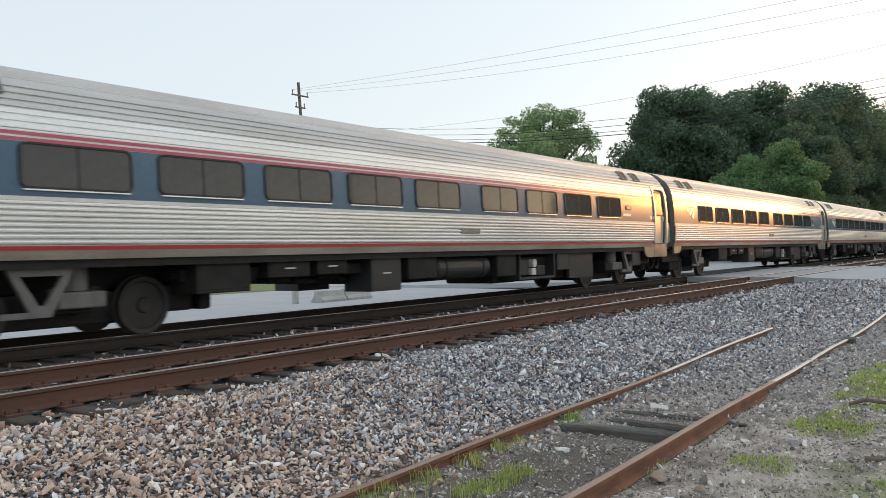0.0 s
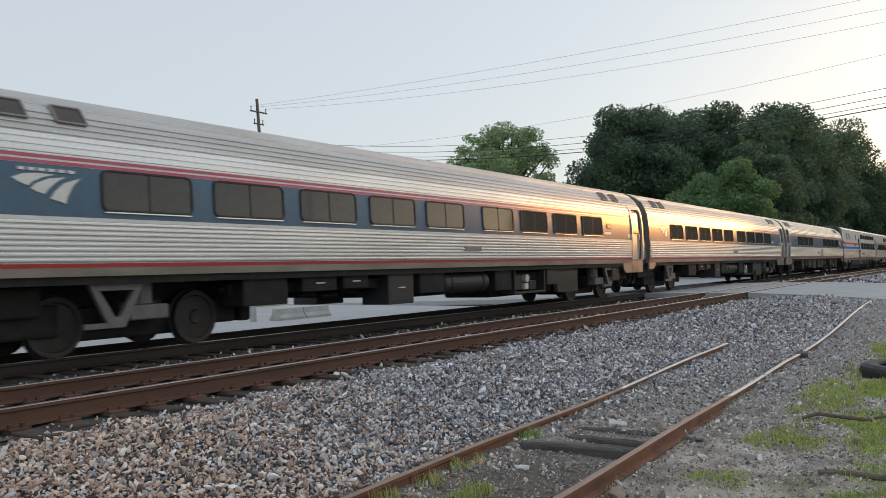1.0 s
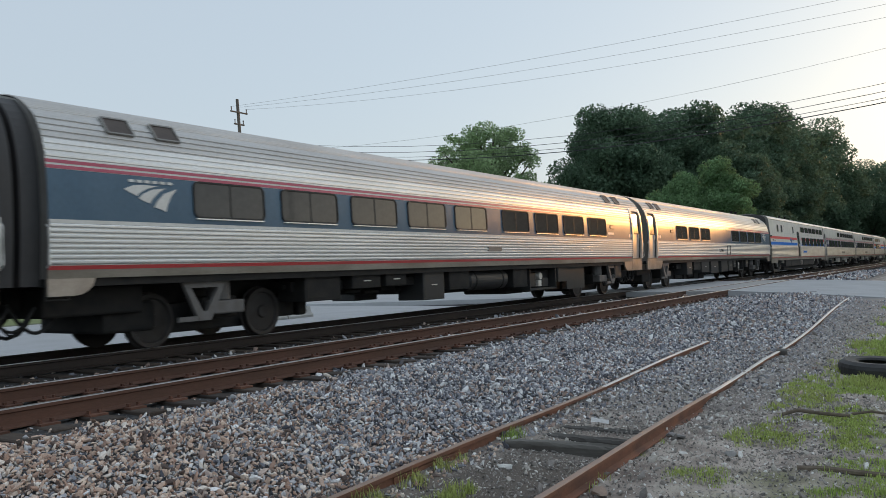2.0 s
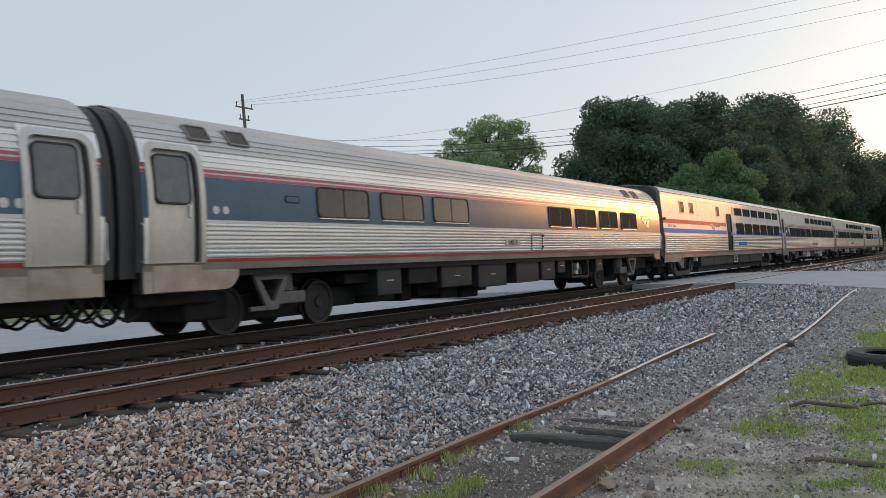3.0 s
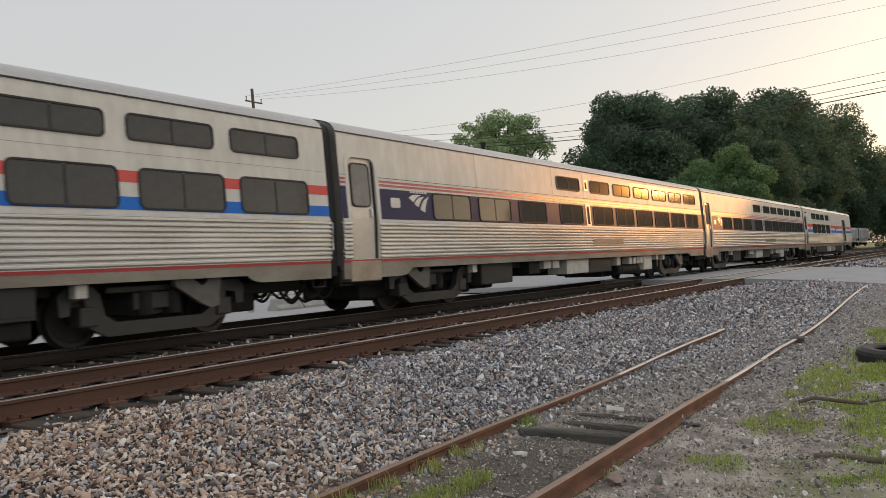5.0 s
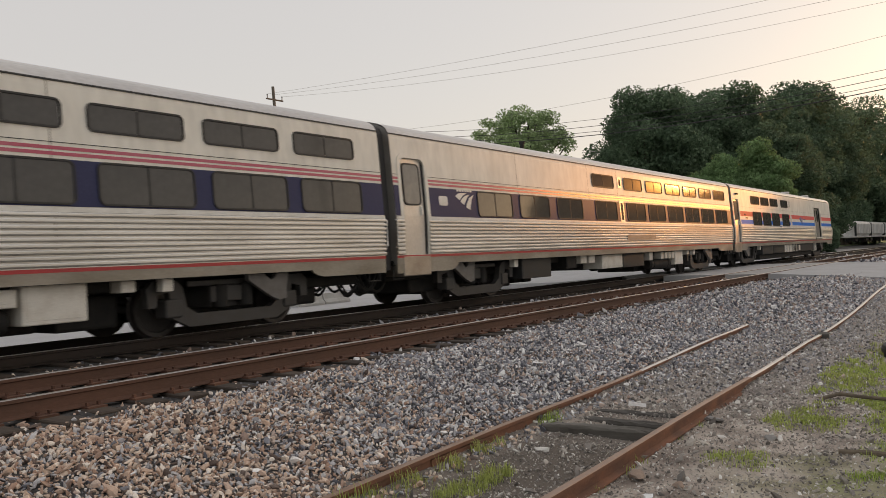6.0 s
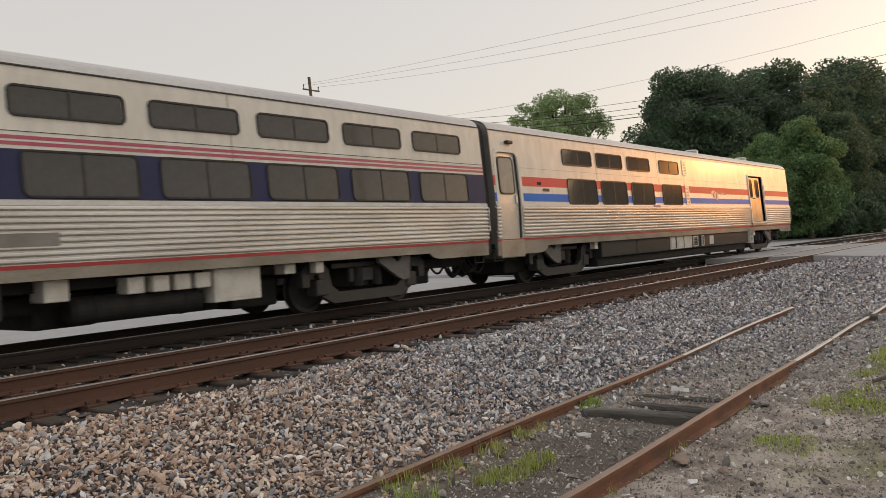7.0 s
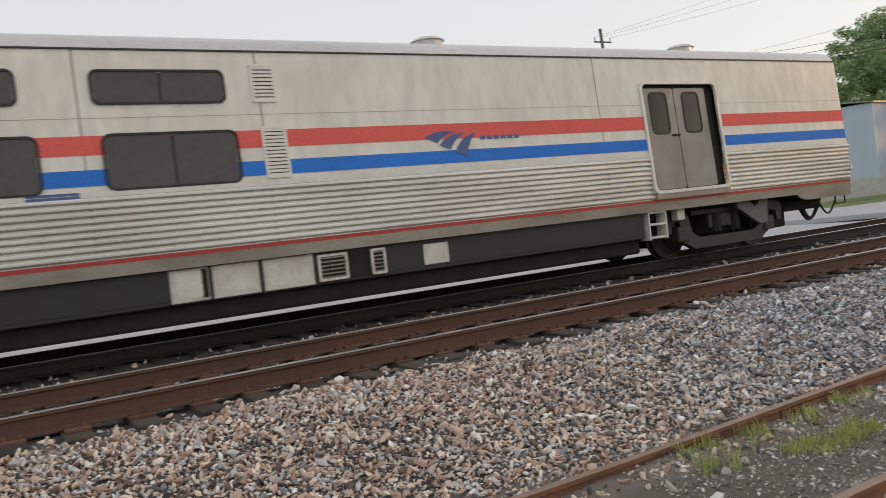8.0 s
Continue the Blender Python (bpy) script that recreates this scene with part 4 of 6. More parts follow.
def ends(car, width, z0, ztop, x0, x1, inset):
    """End walls, full-height dark gangway fairings, grab rails, stirrups, couplers and hoses."""
    zs = [z0 + (ztop - z0) * i / 24 for i in range(25)]
    prof = [(-width(z) + 0.02, z) for z in zs] + [(width(z) - 0.02, z) for z in zs[::-1]]
    fair = [(y * 0.9, min(z, ztop - 0.06) if z > 1.2 else z - 0.1) for y, z in prof]
    for x, a in ((x0, -1), (x1, 1)):
        bm = sweep(bmesh.new(), prof, min(x, x - a * 0.06), max(x, x - a * 0.06), closed=True)
        bmesh.ops.remove_doubles(bm, verts=bm.verts, dist=0.002)
        part("end_wall", bm, STEEL_DULL, car)
        bm = sweep(bmesh.new(), fair, *sorted((x + a * 0.005, x + a * (inset - 0.03))), closed=True)
        bmesh.ops.remove_doubles(bm, verts=bm.verts, dist=0.002)
        part("gangway", bm, FAIRING, car, "dark grey full-height gangway fairing")
        part("gangway_lip", box(bmesh.new(), *sorted((x + a * (inset - 0.03), x + a * inset)), -0.7, 0.7, 1.05, 3.3, 0.01), RUBBER, car)
        bm = bmesh.new()
        box(bm, *sorted((x - a * 0.4, x + a * (inset - 0.02))), -0.1, 0.1, 0.78, 0.98, 0.02)
        box(bm, *sorted((x + a * (inset - 0.28), x + a * inset)), -0.16, 0.16, 0.72, 1.02, 0.04)
        part("coupler", bm, UNDER, car)
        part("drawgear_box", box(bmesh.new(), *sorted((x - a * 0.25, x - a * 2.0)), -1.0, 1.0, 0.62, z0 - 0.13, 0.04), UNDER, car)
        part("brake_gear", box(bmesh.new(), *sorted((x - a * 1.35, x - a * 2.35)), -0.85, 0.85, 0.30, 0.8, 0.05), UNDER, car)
        for k, y in enumerate((-0.75, -0.5, 0.5, 0.75)):
            pts = [(x - a * (0.75 - 0.3 * (k % 2)) + a * 0.09 * i, y, 0.85 - (0.44 + 0.06 * (k % 2)) * math.sin(math.pi * i / 10)) for i in range(11)]
            part("hose", tube(bmesh.new(), pts, 0.03), RUBBER, car)
            pts = [(x - a * (0.2 + 0.2 * (k % 2)) + a * 0.07 * i, y * 1.2, 0.8 - (0.34 + 0.08 * (k % 2)) * math.sin(math.pi * i / 10)) for i in range(11)]
            part("hose", tube(bmesh.new(), pts, 0.022), RUBBER, car)
        for s in (-1, 1):
            y = s * (width(1.7) + 0.05)
            xx = x + a * 0.02
            pts = [(xx, y - s * 0.06, 1.36), (xx, y, 1.4), (xx, y, 1.92), (xx, y - s * 0.06, 1.96)]
            part("grab_rail", tube(bmesh.new(), pts, 0.016), STEEL, car)
            pts = [(x - a * 0.38, s * 1.45, z0), (x - a * 0.38, s * 1.45, z0 - 0.3), (x - a * 0.03, s * 1.45, z0 - 0.3), (x - a * 0.03, s * 1.45, z0)]
            part("stirrup", tube(bmesh.new(), pts, 0.018), BOGIE, car)


def end_skirt(car, width, xe, inward, long, low):
    """The body side brought down at a car's end, with a curved arch towards the truck."""
    top = 1.22 if width is am_y else 1.0
    run = 0.34 if width is am_y else 0.42
    arch = [(long - run + run * math.sin(radians(a)), low + (top - low) * (1 - math.cos(radians(a)))) for a in (0, 20, 40, 60, 75, 90)]
    outline = [(xe + inward * u, z) for u, z in [(0, top), (0, low), *arch]]
    for s in (-1, 1):
        ya, yb = sorted((s * (width(top) + 0.001), s * (width(top) - 0.05)))
        part("end_skirt", slab(bmesh.new(), outline, ya, yb), STEP_STEEL if width is am_y else SILL, car, "grimy steel end skirt")


def step_panel(car, width, x0, x1, z0, z1):
    """The closed steps that hang below a vestibule door, within the end skirt."""
    for s in (-1, 1):
        ya, yb = sorted((s * (width(z1) + 0.012), s * (width(z1) - 0.5)))
        part("step_box", box(bmesh.new(), x0, x1, ya, yb, z0 - 0.01, 1.31 if width is am_y else 1.17, 0.02), STEP_STEEL, car, "dull steel step box")
    if width is am_y:
        part("step_well", box(bmesh.new(), x0 - 0.1, x1 + 0.05, -0.85, 0.85, 0.62, z0, 0.03), UNDER, car)


def text_plate(car, words, width, x, z, size, mat):
    """Raised lettering on the near side."""
    cu = bpy.data.curves.new("lettering", "FONT")
    cu.body, cu.size, cu.extrude, cu.space_character, cu.align_x, cu.align_y = words, size, 0.002, 1.15, "CENTER", "CENTER"
    tmp = bpy.data.objects.new("lettering", cu)
    scene.collection.objects.link(tmp)
    me = bpy.data.meshes.new_from_object(tmp.evaluated_get(bpy.context.evaluated_depsgraph_get()))
    bpy.data.objects.remove(tmp)
    me.materials.clear()
    me.materials.append(mat)
    ob = part("lettering", me, None, car)
    ob.matrix_basis = side_pose(width, x, z, -1, 0.053 if z < 1.95 else 0.01) @ pose(0, 0, 0, 90, 0, 0)


def emblem(car, width, x, z, w, h, mat, bars=True, out=0.008):
    """Three curved blades side by side, with a row of unreadable lettering."""
    blades = (((-0.51, 0.29), (-0.35, 0.44), (-0.16, 0.49), (0.11, 0.475), (-0.08, 0.36), (-0.22, 0.19), (-0.28, 0.06), (-0.41, 0.17)),
              ((-0.25, -0.02), (-0.16, 0.16), (0.02, 0.34), (0.27, 0.42), (0.14, 0.26), (0.02, 0.02), (-0.05, -0.19), (-0.16, -0.12)),
              ((0.03, -0.33), (0.10, -0.08), (0.235, 0.21), (0.49, 0.42), (0.37, 0.125), (0.29, -0.21), (0.255, -0.475), (0.14, -0.39)))
    ob = None
    for i, blade in enumerate(blades):
        band = part("emblem_band" if i else "emblem", slab(bmesh.new(), [(w * u, h * v) for u, v in blade], -out - 0.001 * i, 0.004), mat, ob or car)
        if not ob:
            ob = band
            ob.matrix_basis = side_pose(width, x, z, -1, 0.004)
    for i in range(6):
        xa, za, s = (w * 0.56 + i * 0.135, 0.05, 0.7) if bars else (-w * 0.42 + i * w * 0.145, h * 0.56, 0.55)
        part("letter_bar", box(bmesh.new(), xa, xa + 0.1 * (1 if bars else w), -out, 0.004, za, za + 0.08 * s), mat, ob)


def new_car(label, group):
    return tagged(new("train_car"), label, "train car", group)


def round_body(car, gaps=()):
    """Shell of a round-sided stainless coach with a blue window band."""
    x0, x1 = 0.35, 25.65
    part("sill", both(bmesh.new(), plain(am_y, 1.2, 1.325, 2, 0.004), x0, x1), SILL, car, "grimy steel sill")
    flank("sill_stripe", plain(am_y, 1.325, 1.385, 1, 0.008), x0, x1, gaps, RED, car, "red stripe")
    flank("lower_side", fluted(am_y, 1.385, 1.985, 0.075, 0.036), x0, x1, gaps, STEEL, car, "fluted stainless steel side")
    flank("belt_rail", plain(am_y, 1.985, 2.04, 2, 0.02), x0, x1, gaps, LINE_WHITE, car, "white belt rail")
    flank("window_band", plain(am_y, 2.04, 2.76, 8), x0, x1, gaps, BLUE, car, "faded blue window band")
    for z in (2.765, 2.845):
        flank("stripe", plain(am_y, z, z + 0.05, 1, 0.006), x0, x1, gaps, PINK, car, "thin red stripe")
    flank("stripe_ground", plain(am_y, 2.76, 2.91, 2, 0.001), x0, x1, gaps, LINE_WHITE, car)
    flank("letterboard", fluted(am_y, 2.91, 3.206, 0.098, 0.022), x0, x1, gaps, STEEL, car, "fluted stainless steel above the windows")
    line = fluted(am_y, 3.206, 3.60, 0.098, 0.022)
    top = [(-am_y(3.60 + 0.35 * math.sin(math.pi / 2 * i / 16)), 3.60 + 0.35 * math.sin(math.pi / 2 * i / 16)) for i in range(17)]
    ribs = []
    for y, z in top[1:-1]:
        ribs += [(y, z), (y + 0.012, z + 0.02), (y + 0.03, z + 0.022), (y + 0.042, z + 0.006)]
    prof = line + ribs + [(0, 3.95)]
    part("roof", sweep(bmesh.new(), prof + [(-y, z) for y, z in prof[-2::-1]], x0, x1), ROOF_STEEL, car, "fluted stainless steel roof")
    part("floor", box(bmesh.new(), x0, x1, -1.5, 1.5, 1.08, 1.2), UNDER, car)
    part("centre_sill", box(bmesh.new(), x0, x1, -0.45, 0.45, 0.72, 1.08), UNDER, car)
    ends(car, am_y, 1.2, 3.93, x0, x1, 0.33)
    for x in (3.95, 22.05):
        bogie(car, x, False)
    for x in (3.3, 22.75):
        strut(car, x, STRUT, False)
    for x in (1.7, 2.6, 22.5, 23.5):
        hatch = part("roof_hatch", ring(bmesh.new(), rounded(0.50, 0.36, 0.03), rounded(0.44, 0.30, 0.02), -0.045, 0.03), STEEL_DULL, car, "raised steel roof hatch")
        hatch.matrix_basis = side_pose(am_y, x, 3.52, -1)
        part("hatch_cover", slab(bmesh.new(), rounded(0.46, 0.32, 0.02), -0.03, 0.03), HATCH, hatch, "brown-grey recessed cover")


def coach_under(car):
    rigging(car, 4, [(5.6, 6.4, 0.3), (6.4, 9.6, 0.62), (9.8, 12.0, 0.55), (12.0, 15.5, 0.5), (15.5, 20.0, 0.25)])
    under_box(car, 7.3, 8.3, 0.8, 1.12, UNDER, latch=True)
    under_box(car, 8.5, 9.3, 0.82, 1.12, UNDER, latch=True)
    under_box(car, 10.0, 10.95, 0.42, 1.15, BOX_DARK, latch=True)
    under_box(car, 5.8, 6.9, 0.6, 1.1, UNDER)
    under_box(car, 11.2, 12.2, 0.62, 1.1, UNDER)
    tank(car, 12.3, 14.5, 0.82, 0.27, BOX_DARK)
    under_box(car, 14.7, 15.6, 0.55, 1.1, UNDER)
    open_frame(car, 15.8, 17.7, 0.42, 1.14)
    under_box(car, 17.8, 18.5, 0.62, 1.12, BOX_DARK)
    panel(car, "guard_plate", lambda z: 1.36, 18.6, 20.1, 0.36, 1.12, BOX_DARK)
    under_box(car, 22.9, 23.6, 0.6, 1.1, BOX_DARK, deep=0.5)


def coach():
    car = new_car("stainless passenger coach with blue window band and red stripes", "passenger train")
    round_body(car, [(24.5, 25.5)])
    for i in range(5):
        window(car, am_y, 2.92 + 2.085 * i, 4.57 + 2.085 * i, 2.14, 2.76)
    for i in range(4):
        window(car, am_y, 13.8 + 2.085 * i, 15.45 + 2.085 * i, 2.14, 2.76)
    door(car, am_y, 24.5, 25.5, 1.325, 3.206, mat=DOOR_STEEL)
    end_skirt(car, am_y, 25.65, -1, 2.0, 0.86)
    end_skirt(car, am_y, 0.35, 1, 0.75, 0.95)
    step_panel(car, am_y, 24.5, 25.48, 0.86, 1.22)
    end_posts(car, 24.5, 25.5, 25.65)
    panel(car, "sign_box", am_y, 22.1, 22.52, 2.4, 2.54, RUBBER, 0.016, label="small destination box with a dark rim", r=0.06)
    panel(car, "sign_face", am_y, 22.13, 22.49, 2.425, 2.515, BLUE, 0.02, r=0.04)
    panel(car, "number_plate", am_y, 12.9, 13.65, 1.6, 1.72, STEEL_DULL, 0.05)
    panel(car, "lettering_bar", am_y, 21.9, 22.5, 2.2, 2.28, LINE_WHITE, 0.004)
    for x in (24.1, 24.32):
        panel(car, "sign", am_y, x, x + 0.14, 2.12, 2.26, LINE_WHITE, 0.004, r=0.065)
    emblem(car, am_y, 2.1, 2.42, 1.0, 0.42, LINE_WHITE, False)
    coach_under(car)
    return car


def end_posts(car, x0, x1, xe):
    """Smooth steel plates beside and above a coach's vestibule door."""
    out = min(x0, x1) if xe < x0 else max(x0, x1)
    inner = x1 if xe < x0 else x0
    side = 0.07 if xe < x0 else -0.07
    for s in (-1, 1):
        for z0, z1 in ((1.325, 2.04), (2.91, 3.30)):
            part("end_post", curved_plate(am_y, z0, z1, *sorted((out, xe)), s, -0.036, 0.03), STEEL, car, "smooth steel end post")
            part("door_post", curved_plate(am_y, z0, z1, *sorted((inner, inner + side)), s, -0.036, 0.03), STEEL, car)
        part("door_header", curved_plate(am_y, 3.21, 3.30, x0, x1, s, -0.036, 0.03), STEEL, car)


def lounge():
    car = new_car("stainless cafe coach with long windowless blue band", "passenger train")
    round_body(car, [(0.5, 1.5)])
    for x in (4.4, 6.48, 8.55):
        window(car, am_y, x, x + 1.66, 2.14, 2.76)
    for x in (14.98, 17.05, 19.1, 21.16):
        window(car, am_y, x, x + 1.66, 2.14, 2.76)
    door(car, am_y, 0.5, 1.5, 1.325, 3.206, mat=DOOR_STEEL)
    end_skirt(car, am_y, 0.35, 1, 2.0, 0.86)
    end_skirt(car, am_y, 25.65, -1, 0.75, 0.95)
    step_panel(car, am_y, 0.52, 1.5, 0.86, 1.22)
    end_posts(car, 0.5, 1.5, 0.35)
    panel(car, "sign_box", am_y, 3.5, 3.9, 2.4, 2.54, RUBBER, 0.016, label="small destination box with a dark rim", r=0.06)
    panel(car, "sign_face", am_y, 3.53, 3.87, 2.425, 2.515, BLUE, 0.02, r=0.04)
    for x in (1.75, 1.97):
        panel(car, "sign", am_y, x, x + 0.14, 2.14, 2.28, LINE_WHITE, 0.004, r=0.065)
    panel(car, "number_plate", am_y, 12.08, 12.92, 1.56, 1.74, FLUTE, 0.05)
    text_plate(car, "28015", am_y, 23.1, 2.14, 0.13, LINE_WHITE)
    text_plate(car, "28015", am_y, 12.5, 1.65, 0.19, UNDER)
    bm = ring(bmesh.new(), rounded(0.74, 0.5, 0.01), rounded(0.69, 0.45, 0.01), -0.05, 0.01)
    part("hatch", bm, STEEL_DULL, car, "service hatch in the fluted side").matrix_basis = side_pose(am_y, 14.06, 1.66, -1)
    for z in (1.5, 1.82):
        panel(car, "hinge", am_y, 14.4, 14.48, z, z + 0.06, UNDER, 0.06)
    emblem(car, am_y, 23.9, 2.42, 1.0, 0.42, LINE_WHITE, False)
    rigging(car, 5, [(5.6, 12.3, 0.2), (12.5, 17.0, 0.62), (17.0, 20.2, 0.35)])
    for x in (19.45, 20.62):
        stack(car, x, -0.6, 3.84, 0.22, 0.075)
    under_box(car, 6.5, 7.4, 0.5, 1.14, BOX_DARK, latch=True)
    under_box(car, 7.7, 8.9, 0.7, 1.1, UNDER)
    under_box(car, 9.1, 10.55, 0.55, 1.1, BOX_DARK, latch=True)
    under_box(car, 10.9, 12.45, 0.47, 1.14, BOX_DARK, latch=True)
    under_box(car, 13.05, 14.5, 0.5, 1.14, BOX_DARK)
    under_box(car, 14.7, 15.65, 0.52, 1.15, BOX_DARK, latch=True)
    under_box(car, 15.9, 16.45, 0.7, 1.15, BOX_DARK, latch=True)
    open_frame(car, 17.0, 18.4, 0.5, 1.14)
    under_box(car, 19.0, 19.65, 0.66, 1.15, BOX_DARK, latch=True, deep=0.3)
    return car


def tall_body(car, stripes, gaps=(), top=3.35):
    """Shell of a tall flat-sided car: fluted below the belt, smooth above."""
    x0, x1 = 0.2, 25.8
    part("sill", both(bmesh.new(), plain(vi_y, 0.97, 1.13, 2, 0.004), x0, x1), SILL, car, "grimy steel sill")
    part("sill_stripe", both(bmesh.new(), plain(vi_y, 1.13, 1.185, 1, 0.008), x0, x1), RED, car, "red stripe")
    flank("lower_side", fluted(vi_y, 1.185, 1.96, 0.083, 0.042), x0, x1, gaps, FLUTE, car, "fluted stainless steel side")
    flank("belt_rail", plain(vi_y, 1.96, 2.03, 2, 0.02), x0, x1, gaps, LINE_WHITE, car, "pale belt rail")
    flank("upper_side", plain(vi_y, 2.03, top, 12), x0, x1, gaps, WHITE, car, "smooth silver-white upper side")
    part("letterboard", both(bmesh.new(), plain(vi_y, top, 3.82, 4), x0, x1), WHITE, car)
    for z0, z1, mat in stripes:
        flank("stripe", plain(vi_y, z0, z1, 2, 0.005), x0, x1, gaps, mat, car)
    flank("seam", plain(vi_y, 2.935, 2.941, 1, 0.003), x0, x1, gaps, SILL, car)
    part("gutter", both(bmesh.new(), [(-vi_y(3.8) - 0.002, 3.8), (-vi_y(3.81) - 0.02, 3.805), (-vi_y(3.82) - 0.02, 3.825), (-vi_y(3.84), 3.83)], x0, x1), BOX_DARK, car)
    prof = plain(vi_y, 3.82, 3.93, 2)[:-1] + [(-1.40, 3.93), (-1.30, 4.0), (-1.18, 4.05), (-1.02, 4.095), (-0.85, 4.13), (-0.62, 4.165), (-0.4, 4.19), (0, 4.20)]
    part("roof", sweep(bmesh.new(), prof + [(-y, z) for y, z in prof[-2::-1]], x0, x1), ROOF_GREY, car, "smooth grey roof", smooth=True)
    part("floor", box(bmesh.new(), x0, x1, -1.5, 1.5, 0.96, 1.08), UNDER, car)
    part("centre_sill", box(bmesh.new(), x0, x1, -0.45, 0.45, 0.68, 0.96), UNDER, car)
    ends(car, vi_y, 0.98, 4.195, x0, x1, 0.19)
    for x in (3.95, 22.05):
        bogie(car, x, True)
    for x in (3.2, 22.8):
        strut(car, x, STRUT, True)
    for x in (5.42, 20.4):
        for s in (-1, 1):
            part("valve_box", box(bmesh.new(), x, x + 0.2, *sorted((s * 1.46, s * 1.3)), 0.76, 0.965, 0.01), BOX_PALE, car, "small pale valve box")
    for x in (5.6, 10.1, 12.42, 18.6):
        for s in (-1, 1):
            part("seam", sweep(bmesh.new(), [(y * -s, z) for y, z in plain(vi_y, 1.185, 3.8, 8, 0.003)], x, x + 0.02), SILL, car)



def stack(car, x, y, z, h, r):
    bm = cyl(bmesh.new(), (0, 0, h / 2), "z", r, h, 14)
    cyl(bm, (0, 0, h), "z", r + 0.025, 0.07, 14)
    part("roof_stack", bm, UNDER, car, "short dark exhaust stack").matrix_basis = pose(x, y, z)


def rigging(car, seed, spans):
    """Brake rods, pipes and hangers that fill the space under the floor."""
    rng = random.Random(seed)
    for x0, x1, low in spans:
        x = x0
        while x < x1:
            w = rng.uniform(0.4, 1.3)
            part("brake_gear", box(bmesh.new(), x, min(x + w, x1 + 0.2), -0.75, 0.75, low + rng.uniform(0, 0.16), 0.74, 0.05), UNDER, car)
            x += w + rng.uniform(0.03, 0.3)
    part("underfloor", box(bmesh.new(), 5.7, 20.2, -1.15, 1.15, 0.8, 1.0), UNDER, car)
    for y in (-1.0, 1.0):
        part("pipe", rod(bmesh.new(), (5.6, y, 0.9), (20.4, y, 0.9), 0.04), UNDER, car)
    for x in (2.0, 24.0):
        part("brake_gear", box(bmesh.new(), x - 0.35, x + 0.35, -0.7, 0.7, 0.58, 0.85, 0.03), UNDER, car)


def sleeper():
    car = new_car("silver-white sleeping car with two rows of windows and dark blue band", "passenger train")
    tall_body(car, [(2.04, 2.70, NAVY), (2.75, 2.80, PINK), (2.83, 2.88, PINK), (2.93, 2.94, BOX_DARK)], [(0.45, 1.4)])
    for x in (3.5, 5.62, 7.83, 10.5):
        window(car, vi_y, x, x + 1.72, 2.06, 2.70)
    for i in range(6):
        window(car, vi_y, 13.1 + 2.06 * i, 14.82 + 2.06 * i, 2.06, 2.70)
        window(car, vi_y, 13.0 + 2.06 * i, 14.68 + 2.06 * i, 3.13, 3.56, r=0.10)
    window(car, vi_y, 10.42, 12.14, 3.13, 3.56, r=0.10)
    for z0, z1, w in ((2.02, 2.74, 0.36), (3.18, 3.54, 0.28)):
        panel(car, "vent_plate", vi_y, 12.66 - w / 2, 12.66 + w / 2, z0, z1, LINE_WHITE, 0.012)
        panel(car, "vent_slot", vi_y, 12.66 - w / 4, 12.66 + w / 4, z0 + 0.07, z1 - 0.07, UNDER, 0.016)
    door(car, vi_y, 0.45, 1.4, 1.185, 3.35, mat=DOOR_STEEL)
    end_skirt(car, vi_y, 0.2, 1, 2.35, 0.80)
    end_skirt(car, vi_y, 25.8, -1, 2.2, 0.84)
    step_panel(car, vi_y, 0.42, 1.42, 0.74, 1.0)
    panel(car, "sign_box", vi_y, 1.85, 2.2, 2.3, 2.52, LINE_WHITE, 0.012, r=0.05)
    emblem(car, vi_y, 2.95, 2.42, 0.8, 0.42, LINE_WHITE, False)
    panel(car, "number_plate", vi_y, 12.9, 15.6, 1.42, 1.6, STEEL_DULL, 0.046)
    rigging(car, 7, [(5.7, 7.6, 0.2), (7.8, 10.6, 0.62), (10.6, 13.0, 0.46), (13.0, 15.6, 0.4), (15.6, 20.1, 0.18)])
    stack(car, 7.65, -0.6, 4.12, 0.24, 0.06)
    under_box(car, 5.9, 7.6, 0.42, 1.0, BOX_DARK)
    under_box(car, 8.6, 9.3, 0.6, 1.0, UNDER)
    for x in (9.6, 10.2):
        under_box(car, x, x + 0.45, 0.72, 1.0, BOX_PALE, deep=0.4)
    under_box(car, 11.2, 12.9, 0.5, 0.95, BOX_PALE)
    under_box(car, 12.95, 14.9, 0.48, 0.95, BOX_DARK)
    under_box(car, 15.45, 15.8, 0.66, 0.98, BOX_PALE, deep=0.4)
    for x in (16.68, 17.1, 17.48, 17.86):
        under_box(car, x, x + 0.28, 0.68, 0.93, BOX_PALE, deep=0.3)
    under_box(car, 18.2, 19.15, 0.42, 1.0, BOX_PALE)
    tank(car, 15.9, 18.1, 0.5, 0.2, UNDER)
    under_box(car, 19.7, 19.95, 0.78, 1.0, BOX_PALE, deep=0.3)
    return car


def skirt(car, x0, x1, cuts):
    """The closed grey equipment skirt between the trucks, in panels."""
    # near-black tray added to stand in for the shade under the car
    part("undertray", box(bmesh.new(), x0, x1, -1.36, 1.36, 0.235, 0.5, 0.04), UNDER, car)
    rigging(car, 9, [(x0, x1, 0.26)])
    xs = [x0, *cuts, x1]
    for a, b in zip(xs, xs[1:]):
        under_box(car, a + 0.01, b - 0.01, 0.5, 0.97, BOX_DARK, "skirt_panel", out=1.5)


